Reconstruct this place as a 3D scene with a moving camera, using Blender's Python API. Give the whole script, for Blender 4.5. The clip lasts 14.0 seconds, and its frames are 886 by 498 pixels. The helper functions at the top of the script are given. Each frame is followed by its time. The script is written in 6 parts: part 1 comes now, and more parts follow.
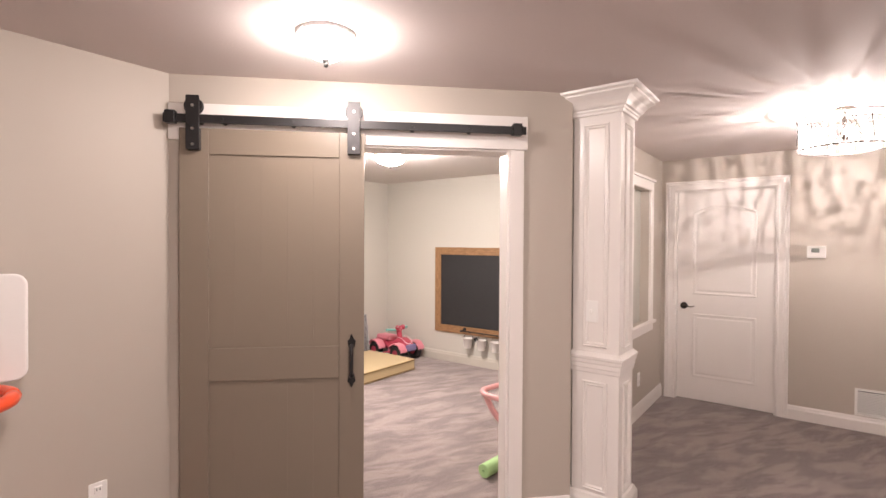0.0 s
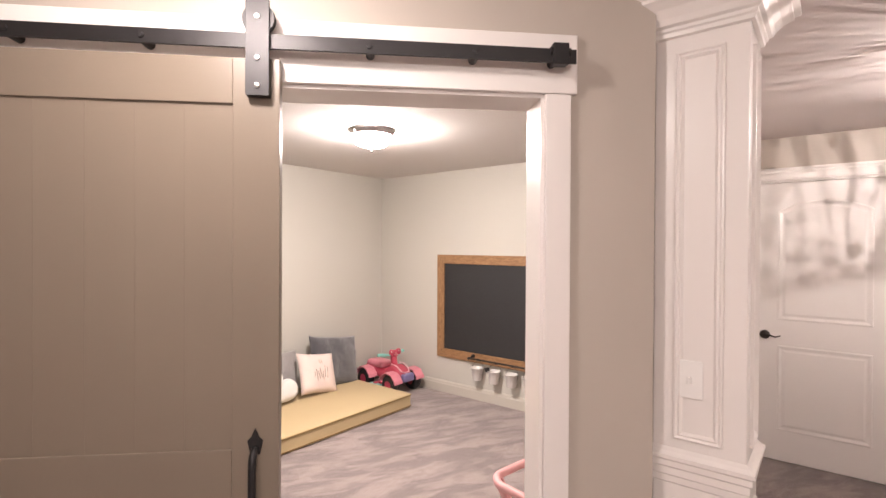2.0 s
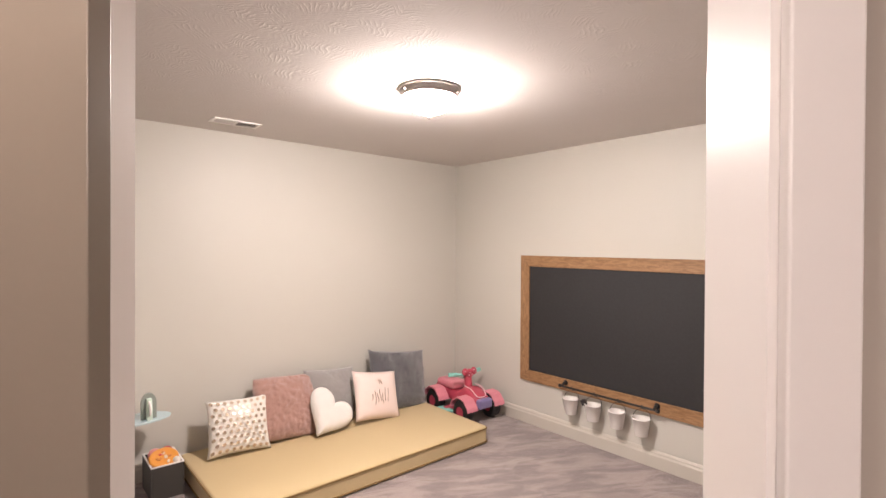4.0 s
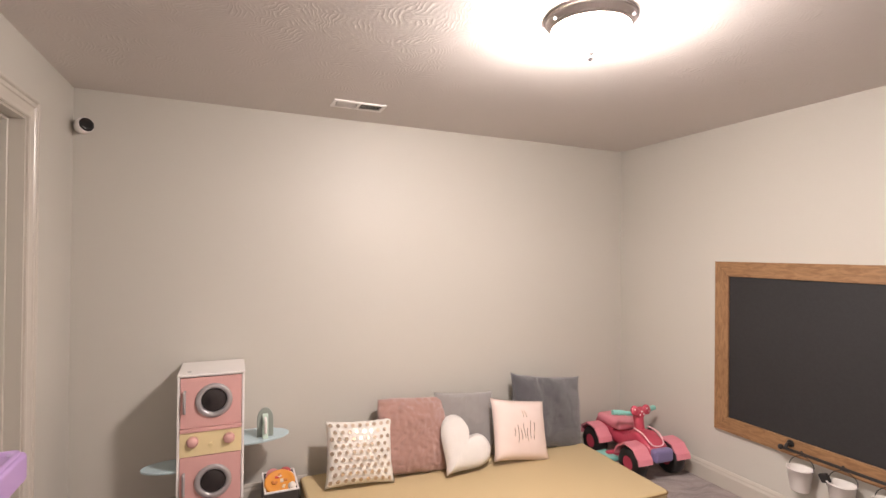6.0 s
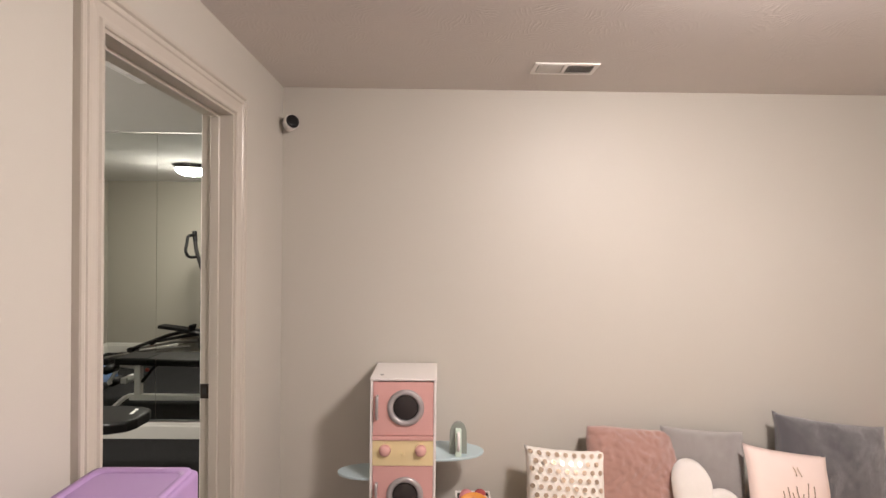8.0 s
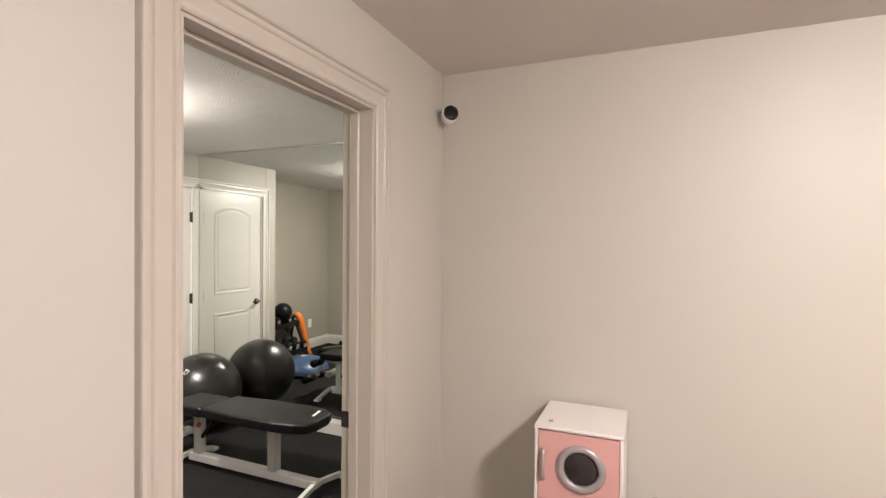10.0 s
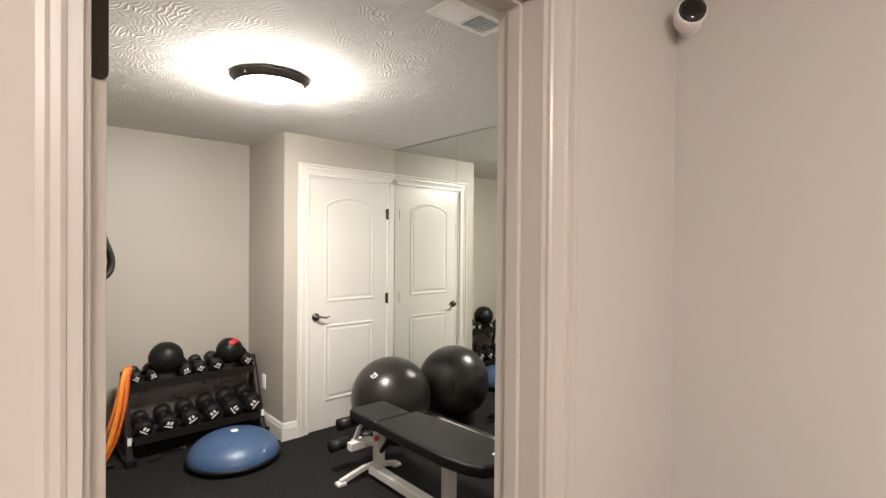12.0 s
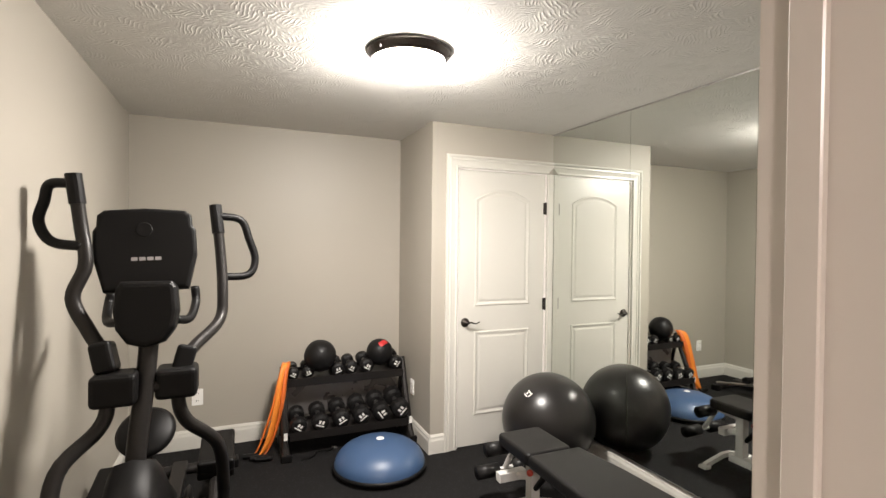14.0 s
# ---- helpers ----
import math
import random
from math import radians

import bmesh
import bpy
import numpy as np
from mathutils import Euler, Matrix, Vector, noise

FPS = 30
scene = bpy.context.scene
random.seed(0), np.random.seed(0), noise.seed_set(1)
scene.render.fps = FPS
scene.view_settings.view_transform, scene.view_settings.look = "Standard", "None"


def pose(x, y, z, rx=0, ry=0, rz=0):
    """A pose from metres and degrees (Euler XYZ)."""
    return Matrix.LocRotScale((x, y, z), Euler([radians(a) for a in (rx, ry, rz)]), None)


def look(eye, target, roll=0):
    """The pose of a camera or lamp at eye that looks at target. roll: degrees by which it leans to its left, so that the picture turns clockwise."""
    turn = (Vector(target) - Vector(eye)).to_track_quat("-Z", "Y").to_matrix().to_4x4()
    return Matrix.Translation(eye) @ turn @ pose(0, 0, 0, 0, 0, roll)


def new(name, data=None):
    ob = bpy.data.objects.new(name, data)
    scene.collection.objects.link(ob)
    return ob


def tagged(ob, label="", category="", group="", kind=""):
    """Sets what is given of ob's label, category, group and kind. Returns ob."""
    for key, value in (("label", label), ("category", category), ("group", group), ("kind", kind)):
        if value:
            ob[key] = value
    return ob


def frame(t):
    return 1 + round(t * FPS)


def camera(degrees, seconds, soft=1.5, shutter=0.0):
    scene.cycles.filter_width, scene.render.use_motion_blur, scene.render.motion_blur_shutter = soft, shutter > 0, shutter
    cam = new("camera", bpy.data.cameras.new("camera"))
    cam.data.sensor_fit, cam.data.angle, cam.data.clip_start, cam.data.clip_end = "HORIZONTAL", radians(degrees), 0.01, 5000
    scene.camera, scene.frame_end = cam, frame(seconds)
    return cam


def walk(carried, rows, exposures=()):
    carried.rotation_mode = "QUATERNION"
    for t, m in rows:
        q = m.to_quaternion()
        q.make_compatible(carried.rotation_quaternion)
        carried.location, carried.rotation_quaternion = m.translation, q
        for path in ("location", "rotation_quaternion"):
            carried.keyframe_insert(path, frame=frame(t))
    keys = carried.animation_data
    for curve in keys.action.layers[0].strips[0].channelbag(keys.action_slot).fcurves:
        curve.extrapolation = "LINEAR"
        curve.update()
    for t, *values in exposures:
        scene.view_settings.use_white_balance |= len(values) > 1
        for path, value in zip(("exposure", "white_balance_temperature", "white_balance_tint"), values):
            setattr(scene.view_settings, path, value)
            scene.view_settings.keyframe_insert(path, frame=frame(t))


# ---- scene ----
cam = camera(84.6, 14.0)
PATH = [
    (0, (0.545, 0.17, 1.521), (-0.664, 1.763, 1.497), 0.3),
    (0.5, (0.363, 0.435, 1.525), (-0.853, 2.023, 1.503), 0.3),
    (1, (0.193, 0.679, 1.538), (-1.034, 2.258, 1.521), 0.3),
    (1.5, (0.051, 0.92, 1.551), (-1.181, 2.496, 1.536), 0.2),
    (2, (-0.079, 1.132, 1.562), (-1.326, 2.695, 1.549), 0.3),
    (2.5, (-0.238, 1.33, 1.565), (-1.531, 2.855, 1.552), 0.4),
    (3, (-0.382, 1.511, 1.556), (-1.738, 2.982, 1.545), 0.3),
    (5.5, (-0.978, 2.207, 1.547), (-2.737, 3.159, 1.546), 0.6),
    (6, (-1.154, 2.271, 1.509), (-2.991, 3.062, 1.523), 0.6),
    (6.5, (-1.301, 2.309, 1.505), (-3.208, 2.91, 1.511), 0.6),
    (7, (-1.414, 2.322, 1.493), (-3.371, 2.739, 1.492), 0.7),
    (7.5, (-1.522, 2.31, 1.494), (-3.508, 2.551, 1.487), 0.7),
    (8, (-1.623, 2.331, 1.503), (-3.623, 2.355, 1.492), 0.6),
    (10.5, (-2.291, 2.416, 1.554), (-4.039, 1.444, 1.533), 0.5),
    (11, (-2.486, 2.348, 1.546), (-4.115, 1.188, 1.527), 0.6),
    (11.5, (-2.666, 2.237, 1.527), (-4.15, 0.897, 1.507), 0.7),
    (12, (-2.802, 2.109, 1.507), (-4.134, 0.617, 1.49), 0.5),
    (12.5, (-2.89, 2.003, 1.508), (-4.076, 0.393, 1.489), 0.5),
    (13, (-2.965, 1.917, 1.497), (-4.001, 0.207, 1.479), 0.5),
    (13.5, (-3.029, 1.819, 1.506), (-3.929, 0.033, 1.484), 0.4),
    (14, (-3.084, 1.734, 1.499), (-3.872, -0.104, 1.474), 0.6),
]
EXPOSURES = [(0.0, 0.15), (2.0, 0.08), (3.5, 0.0), (5.5, -0.12), (8.0, -0.16), (10.5, 0.02), (11.0, 0.0), (12.5, 0.1), (14.0, 0.15)]
walk(cam, [(t, look(eye, target, roll)) for t, eye, target, roll in PATH], EXPOSURES)

# ---- light and exposure ----
H = 2.355


def world_dark():
    w = bpy.data.worlds.new("world")
    scene.world = w
    w.use_nodes = True
    bg = w.node_tree.nodes["Background"]
    bg.inputs[0].default_value = (0.02, 0.018, 0.016, 1)
    bg.inputs[1].default_value = 0.2


world_dark()
LAMP_HALL, LAMP_PLAY, LAMP_GYM, LAMP_CHAND = 200.0, 425.0, 325.0, 84000.0
WARM, NEUTRAL = (1.0, 0.872, 0.825), (1.0, 0.94, 0.875)


# ---- materials ----
def node(tree, kind, **values):
    n = tree.nodes.new(kind)
    for key, value in values.items():
        n.inputs[key.replace("_", " ")].default_value = value
    return n


def surface(name, color, rough=0.6, metal=0.0, var=0.06, scale=6.0, fine=60.0, bump=0.05, dist=0.002, coat=0.0, sheen=0.0, vary=0.0, gloss=0.06, spec=0.5):
    """A plain surface with large and fine variation of colour, roughness and relief."""
    m = bpy.data.materials.new(name)
    m.use_nodes = True
    t = m.node_tree
    b = t.nodes["Principled BSDF"]
    co = t.nodes.new("ShaderNodeTexCoord")
    big = node(t, "ShaderNodeTexNoise", Scale=scale, Detail=4.0)
    small = node(t, "ShaderNodeTexNoise", Scale=fine, Detail=6.0)
    t.links.new(co.outputs["Object"], big.inputs["Vector"])
    t.links.new(co.outputs["Object"], small.inputs["Vector"])
    mix = t.nodes.new("ShaderNodeMix")
    mix.data_type = "RGBA"
    mix.inputs[6].default_value = (*[c * (1 - var) for c in color], 1)
    mix.inputs[7].default_value = (*[min(1, c * (1 + var)) for c in color], 1)
    add = t.nodes.new("ShaderNodeMath")
    add.operation = "MULTIPLY_ADD"
    add.inputs[1].default_value = 0.5
    t.links.new(small.outputs["Fac"], add.inputs[0])
    half = t.nodes.new("ShaderNodeMath")
    half.operation = "MULTIPLY"
    half.inputs[1].default_value = 0.5
    t.links.new(big.outputs["Fac"], half.inputs[0])
    t.links.new(half.outputs[0], add.inputs[2])
    t.links.new(add.outputs[0], mix.inputs[0])
    out = mix.outputs[2]
    if vary:
        info = t.nodes.new("ShaderNodeObjectInfo")
        hsv = t.nodes.new("ShaderNodeHueSaturation")
        rng = node(t, "ShaderNodeMapRange", To_Min=1 - vary, To_Max=1 + vary)
        t.links.new(info.outputs["Random"], rng.inputs["Value"])
        t.links.new(rng.outputs[0], hsv.inputs["Value"])
        t.links.new(out, hsv.inputs["Color"])
        out = hsv.outputs[0]
    t.links.new(out, b.inputs["Base Color"])
    rr = node(t, "ShaderNodeMapRange", To_Min=max(0.02, rough - gloss), To_Max=min(1, rough + gloss))
    t.links.new(big.outputs["Fac"], rr.inputs["Value"])
    t.links.new(rr.outputs[0], b.inputs["Roughness"])
    b.inputs["Metallic"].default_value = metal
    b.inputs["Specular IOR Level"].default_value = spec
    b.inputs["Coat Weight"].default_value = coat
    b.inputs["Sheen Weight"].default_value = sheen
    if bump:
        bp = node(t, "ShaderNodeBump", Strength=bump, Distance=dist)
        t.links.new(small.outputs["Fac"], bp.inputs["Height"])
        t.links.new(bp.outputs[0], b.inputs["Normal"])
    return m


def glow(name, color, strength):
    m = bpy.data.materials.new(name)
    m.use_nodes = True
    b = m.node_tree.nodes["Principled BSDF"]
    b.inputs["Base Color"].default_value = (0.9, 0.88, 0.84, 1)
    b.inputs["Emission Color"].default_value = (*color, 1)
    b.inputs["Emission Strength"].default_value = strength
    return m


def carpet_material():
    """Plush carpet: pile grain and broad brushed strokes where the nap lies the other way."""
    m = surface("carpet", (0.29, 0.236, 0.225), 0.95, var=0.25, scale=30, fine=420, bump=0.9, dist=0.006, sheen=0.3)
    t = m.node_tree
    b = t.nodes["Principled BSDF"]
    src = b.inputs["Base Color"].links[0].from_socket
    co = t.nodes.new("ShaderNodeTexCoord")
    mp = t.nodes.new("ShaderNodeMapping")
    mp.inputs["Rotation"].default_value = (0, 0, radians(-62))
    longer = t.nodes.new("ShaderNodeMapping")
    longer.inputs["Scale"].default_value = (0.75, 2.3, 1)
    strokes = node(t, "ShaderNodeTexNoise", Scale=3.4, Detail=5.0, Roughness=0.66, Distortion=0.4)
    t.links.new(co.outputs["Object"], mp.inputs["Vector"])
    t.links.new(mp.outputs[0], longer.inputs["Vector"])
    t.links.new(longer.outputs[0], strokes.inputs["Vector"])
    ramp = t.nodes.new("ShaderNodeValToRGB")
    ramp.color_ramp.elements[0].position, ramp.color_ramp.elements[0].color = 0.44, (0.76, 0.75, 0.75, 1)
    ramp.color_ramp.elements[1].position, ramp.color_ramp.elements[1].color = 0.57, (1.22, 1.21, 1.20, 1)
    t.links.new(strokes.outputs["Fac"], ramp.inputs[0])
    mul = t.nodes.new("ShaderNodeMix")
    mul.data_type, mul.blend_type = "RGBA", "MULTIPLY"
    mul.inputs[0].default_value = 1
    t.links.new(src, mul.inputs[6])
    t.links.new(ramp.outputs[0], mul.inputs[7])
    t.links.new(mul.outputs[2], b.inputs["Base Color"])
    return m


def ceiling_material(name, color, relief):
    """Stomped plaster: patches of short curved ridges, each patch lying its own way."""
    m = surface(name, color, 0.9, var=0.03, bump=0)
    t = m.node_tree
    b = t.nodes["Principled BSDF"]
    co = t.nodes.new("ShaderNodeTexCoord")
    warp = node(t, "ShaderNodeTexNoise", Scale=4.0, Detail=2.0)
    t.links.new(co.outputs["Object"], warp.inputs["Vector"])
    shift = t.nodes.new("ShaderNodeVectorMath")
    shift.operation, shift.inputs[1].default_value = "MULTIPLY", (0.12, 0.12, 0.0)
    t.links.new(warp.outputs["Color"], shift.inputs[0])
    bent = t.nodes.new("ShaderNodeVectorMath")
    bent.operation = "ADD"
    t.links.new(co.outputs["Object"], bent.inputs[0])
    t.links.new(shift.outputs[0], bent.inputs[1])
    vor = node(t, "ShaderNodeTexVoronoi", Scale=11.0)
    t.links.new(bent.outputs[0], vor.inputs["Vector"])
    local = t.nodes.new("ShaderNodeVectorMath")
    local.operation = "SUBTRACT"
    t.links.new(bent.outputs[0], local.inputs[0])
    t.links.new(vor.outputs["Position"], local.inputs[1])
    pick = t.nodes.new("ShaderNodeSeparateColor")
    t.links.new(vor.outputs["Color"], pick.inputs[0])
    angle = node(t, "ShaderNodeMapRange", To_Max=6.283)
    t.links.new(pick.outputs[0], angle.inputs["Value"])
    turn = t.nodes.new("ShaderNodeVectorRotate")
    turn.rotation_type = "Z_AXIS"
    t.links.new(local.outputs[0], turn.inputs["Vector"])
    t.links.new(angle.outputs[0], turn.inputs["Angle"])
    wave = node(t, "ShaderNodeTexWave", Scale=19.0, Distortion=9.0, Detail=2.5, Detail_Scale=0.8)
    t.links.new(turn.outputs[0], wave.inputs["Vector"])
    ramp = t.nodes.new("ShaderNodeValToRGB")
    ramp.color_ramp.elements[0].position, ramp.color_ramp.elements[1].position = 0.45, 0.95
    t.links.new(wave.outputs["Fac"], ramp.inputs[0])
    fade = node(t, "ShaderNodeMapRange", From_Min=0.25, From_Max=0.62, To_Min=1.0, To_Max=0.1)
    t.links.new(vor.outputs["Distance"], fade.inputs["Value"])
    fine = node(t, "ShaderNodeTexNoise", Scale=45.0, Detail=3.0)
    t.links.new(co.outputs["Object"], fine.inputs["Vector"])
    mul = t.nodes.new("ShaderNodeMath")
    mul.operation = "MULTIPLY_ADD"
    t.links.new(ramp.outputs[0], mul.inputs[0])
    t.links.new(fade.outputs[0], mul.inputs[1])
    sm = t.nodes.new("ShaderNodeMath")
    sm.operation, sm.inputs[1].default_value = "MULTIPLY", 0.35
    t.links.new(fine.outputs["Fac"], sm.inputs[0])
    t.links.new(sm.outputs[0], mul.inputs[2])
    bp = node(t, "ShaderNodeBump", Strength=relief, Distance=0.012)
    t.links.new(mul.outputs[0], bp.inputs["Height"])
    t.links.new(bp.outputs[0], b.inputs["Normal"])
    return m


def rubber_floor_material():
    m = surface("rubber_floor", (0.0075, 0.007, 0.007), 0.85, spec=0.18, var=0.2, fine=220, bump=0.5, dist=0.002)
    t = m.node_tree
    b = t.nodes["Principled BSDF"]
    src = b.inputs["Base Color"].links[0].from_socket
    co = t.nodes.new("ShaderNodeTexCoord")
    vor = node(t, "ShaderNodeTexVoronoi", Scale=70.0, Randomness=1.0)
    t.links.new(co.outputs["Object"], vor.inputs["Vector"])
    ramp = t.nodes.new("ShaderNodeValToRGB")
    ramp.color_ramp.elements[0].position, ramp.color_ramp.elements[0].color = 0.10, (1, 1, 1, 1)
    ramp.color_ramp.elements[1].position, ramp.color_ramp.elements[1].color = 0.22, (0, 0, 0, 1)
    t.links.new(vor.outputs["Distance"], ramp.inputs[0])
    mix = t.nodes.new("ShaderNodeMix")
    mix.data_type = "RGBA"
    mix.inputs[7].default_value = (0.055, 0.055, 0.06, 1)
    t.links.new(ramp.outputs[0], mix.inputs[0])
    t.links.new(src, mix.inputs[6])
    t.links.new(mix.outputs[2], b.inputs["Base Color"])
    return m


def wood_material(name, dark, light):
    m = surface(name, light, 0.5, var=0.1, fine=90, bump=0.2)
    t = m.node_tree
    b = t.nodes["Principled BSDF"]
    co = t.nodes.new("ShaderNodeTexCoord")
    mp = t.nodes.new("ShaderNodeMapping")
    mp.inputs["Scale"].default_value = (2.0, 9.0, 9.0)
    grain = node(t, "ShaderNodeTexNoise", Scale=5.0, Detail=8.0, Distortion=1.6)
    t.links.new(co.outputs["Object"], mp.inputs["Vector"])
    t.links.new(mp.outputs[0], grain.inputs["Vector"])
    ramp = t.nodes.new("ShaderNodeValToRGB")
    ramp.color_ramp.elements[0].position, ramp.color_ramp.elements[0].color = 0.35, (*dark, 1)
    ramp.color_ramp.elements[1].position, ramp.color_ramp.elements[1].color = 0.65, (*light, 1)
    t.links.new(grain.outputs["Fac"], ramp.inputs[0])
    t.links.new(ramp.outputs[0], b.inputs["Base Color"])
    return m


WALL_HALL = surface("greige_paint", (0.50, 0.448, 0.392), 0.55, var=0.03, scale=1.5, fine=260, bump=0.12, dist=0.001)
WALL_PLAY = surface("cream_paint", (0.53, 0.510, 0.462), 0.5, var=0.025, scale=1.5, fine=260, bump=0.12, dist=0.001)
WALL_GYM = surface("putty_paint", (0.375, 0.345, 0.295), 0.5, var=0.03, scale=1.5, fine=260, bump=0.12, dist=0.001)
TRIM = surface("white_trim_paint", (0.83, 0.79, 0.76), 0.30, var=0.015, scale=1.2, fine=160, bump=0.03, dist=0.0006, gloss=0.015)
# White trim darkened in colour to take down the gym lamp's glare.
TRIM_GYM = surface("dimmed_white_trim_paint", (0.60, 0.58, 0.53), 0.32, var=0.015, scale=1.2, fine=160, bump=0.03, dist=0.0006, gloss=0.015)
# Cream trim with duller light on doorway and baseboards put into its colour.
TRIM_PLAY = surface("dimmed_cream_trim_paint", (0.51, 0.475, 0.42), 0.30, var=0.015, scale=1.2, fine=160, bump=0.03, dist=0.0006, gloss=0.015)
CEIL = ceiling_material("stomped_ceiling", (0.64, 0.605, 0.58), 0.13)
CEIL_GYM = ceiling_material("stomped_gym_ceiling", (0.68, 0.66, 0.63), 0.40)
CEIL_HALL = ceiling_material("hall_ceiling_paint", (0.70, 0.63, 0.61), 0.04)
CARPET = carpet_material()
RUBBER = rubber_floor_material()
DOORPAINT = surface("taupe_door_paint", (0.222, 0.180, 0.140), 0.33, var=0.04, scale=2, fine=110, bump=0.08, dist=0.001)
IRON = surface("black_iron", (0.035, 0.033, 0.034), 0.42, metal=0.6, var=0.2, fine=150, bump=0.1, dist=0.001)
STEEL = surface("steel_bolt", (0.55, 0.53, 0.51), 0.3, metal=1.0)
BRONZE = surface("dark_bronze", (0.045, 0.037, 0.032), 0.35, metal=0.7, var=0.2)
NICKEL = surface("brushed_nickel", (0.38, 0.35, 0.33), 0.32, metal=0.9)
MIRROR = surface("mirror_silver", (0.80, 0.825, 0.79), 0.03, metal=1.0, var=0.0, bump=0)
MIRROR.node_tree.nodes["Principled BSDF"].inputs["Roughness"].links and MIRROR.node_tree.links.remove(MIRROR.node_tree.nodes["Principled BSDF"].inputs["Roughness"].links[0])
MIRROR.node_tree.nodes["Principled BSDF"].inputs["Roughness"].default_value = 0.012
PLATE = surface("white_plastic", (0.88, 0.865, 0.84), 0.35, var=0.02)
DARKSLOT = surface("dark_slot", (0.03, 0.03, 0.03), 0.7)


# ---- builders ----
def part(name, bm, material, parent=None, label="", smooth=False):
    me = bpy.data.meshes.new(name)
    if smooth:
        for f in bm.faces:
            f.smooth = True
    bm.normal_update()
    bm.to_mesh(me)
    bm.free()
    me.materials.append(material)
    ob = new(name, me)
    if parent:
        ob.parent = parent
    if label:
        ob["label"] = label
    return ob


def thing(name, m, label, category, group=""):
    ob = new(name)
    ob.empty_display_size = 0.05
    ob.matrix_world = m
    return tagged(ob, label, category, group)


def structure(name, bm, material, label="", category=""):
    return tagged(part(name, bm, material), label, category, kind="structure")


def box(bm, x0, x1, y0, y1, z0, z1, bevel=0.0, m=None, seg=2):
    r = bmesh.ops.create_cube(bm, size=1)
    vs = r["verts"]
    bmesh.ops.scale(bm, vec=(x1 - x0, y1 - y0, z1 - z0), verts=vs)
    bmesh.ops.translate(bm, vec=((x0 + x1) / 2, (y0 + y1) / 2, (z0 + z1) / 2), verts=vs)
    if bevel:
        es = {e for v in vs for e in v.link_edges}
        r2 = bmesh.ops.bevel(bm, geom=list(es), offset=bevel, segments=seg, affect="EDGES", profile=0.5)
        vs = list({v for f in r2["faces"] for v in f.verts} | {v for v in vs if v.is_valid})
    if m is not None:
        bmesh.ops.transform(bm, matrix=m, verts=vs)
    return bm


def B(*a, **k):
    return box(bmesh.new(), *a, **k)


def lathe(bm, profile, seg=24, m=None):
    """Turns (radius, z) points round z."""
    rings = []
    for r, z in profile:
        if r < 1e-5:
            rings.append([bm.verts.new((0, 0, z))])
        else:
            rings.append([bm.verts.new((r * math.cos(2 * math.pi * k / seg), r * math.sin(2 * math.pi * k / seg), z)) for k in range(seg)])
    for a, b in zip(rings, rings[1:]):
        for k in range(seg):
            q = [a[k % len(a)], a[(k + 1) % len(a)], b[(k + 1) % len(b)], b[k % len(b)]]
            q = list(dict.fromkeys(q))
            if len(q) > 2:
                bm.faces.new(q)
    if m is not None:
        bmesh.ops.transform(bm, matrix=m, verts=[v for r in rings for v in r])
    bmesh.ops.recalc_face_normals(bm, faces=bm.faces[:])
    return bm


def L(profile, seg=24, m=None):
    return lathe(bmesh.new(), profile, seg, m)


def smooth_path(pts, n=6):
    """A Catmull-Rom line through the points."""
    p = [Vector(q) for q in pts]
    p = [2 * p[0] - p[1], *p, 2 * p[-1] - p[-2]]
    out = []
    for a, b, c, d in zip(p, p[1:], p[2:], p[3:]):
        for k in range(n):
            t = k / n
            out.append(0.5 * (2 * b + (c - a) * t + (2 * a - 5 * b + 4 * c - d) * t * t + (3 * b - a - 3 * c + d) * t**3))
    return [*out, p[-2]]


def tube(bm, pts, r, seg=10, curve=6, closed=False):
    p = smooth_path(pts, curve) if curve else [Vector(q) for q in pts]
    rr = r if callable(r) else (lambda s: r)
    rings, side = [], None
    for i, q in enumerate(p):
        d = (p[min(i + 1, len(p) - 1)] - p[max(i - 1, 0)]).normalized()
        if side is None:
            side = d.orthogonal().normalized()
        side = (side - d * side.dot(d)).normalized()
        up = d.cross(side)
        rad = rr(i / (len(p) - 1))
        rings.append([bm.verts.new(q + rad * (math.cos(a) * side + math.sin(a) * up)) for a in [2 * math.pi * k / seg for k in range(seg)]])
    for a, b in zip(rings, rings[1:]):
        for k in range(seg):
            bm.faces.new((a[k], a[(k + 1) % seg], b[(k + 1) % seg], b[k]))
    for ring in (rings[0][::-1], rings[-1]):
        bm.faces.new(ring)
    bmesh.ops.recalc_face_normals(bm, faces=bm.faces[:])
    return bm


def T(pts, r, seg=10, curve=6):
    return tube(bmesh.new(), pts, r, seg, curve)


def rod(bm, a, b, r, seg=12):
    return tube(bm, [a, b], r, seg, 0)


def prism(outline, z0, z1, bevel=0.0, seg=2):
    """A plate from an outline in x and y."""
    bm = bmesh.new()
    f = bm.faces.new([bm.verts.new((x, y, z0)) for x, y in outline])
    r = bmesh.ops.extrude_face_region(bm, geom=[f])
    bmesh.ops.translate(bm, vec=(0, 0, z1 - z0), verts=[v for v in r["geom"] if isinstance(v, bmesh.types.BMVert)])
    bmesh.ops.recalc_face_normals(bm, faces=bm.faces[:])
    if bevel:
        flat = [e for e in bm.edges if abs(e.verts[0].co.z - e.verts[1].co.z) < 1e-6]
        bmesh.ops.bevel(bm, geom=flat, offset=bevel, segments=seg, affect="EDGES", profile=0.5)
    return bm


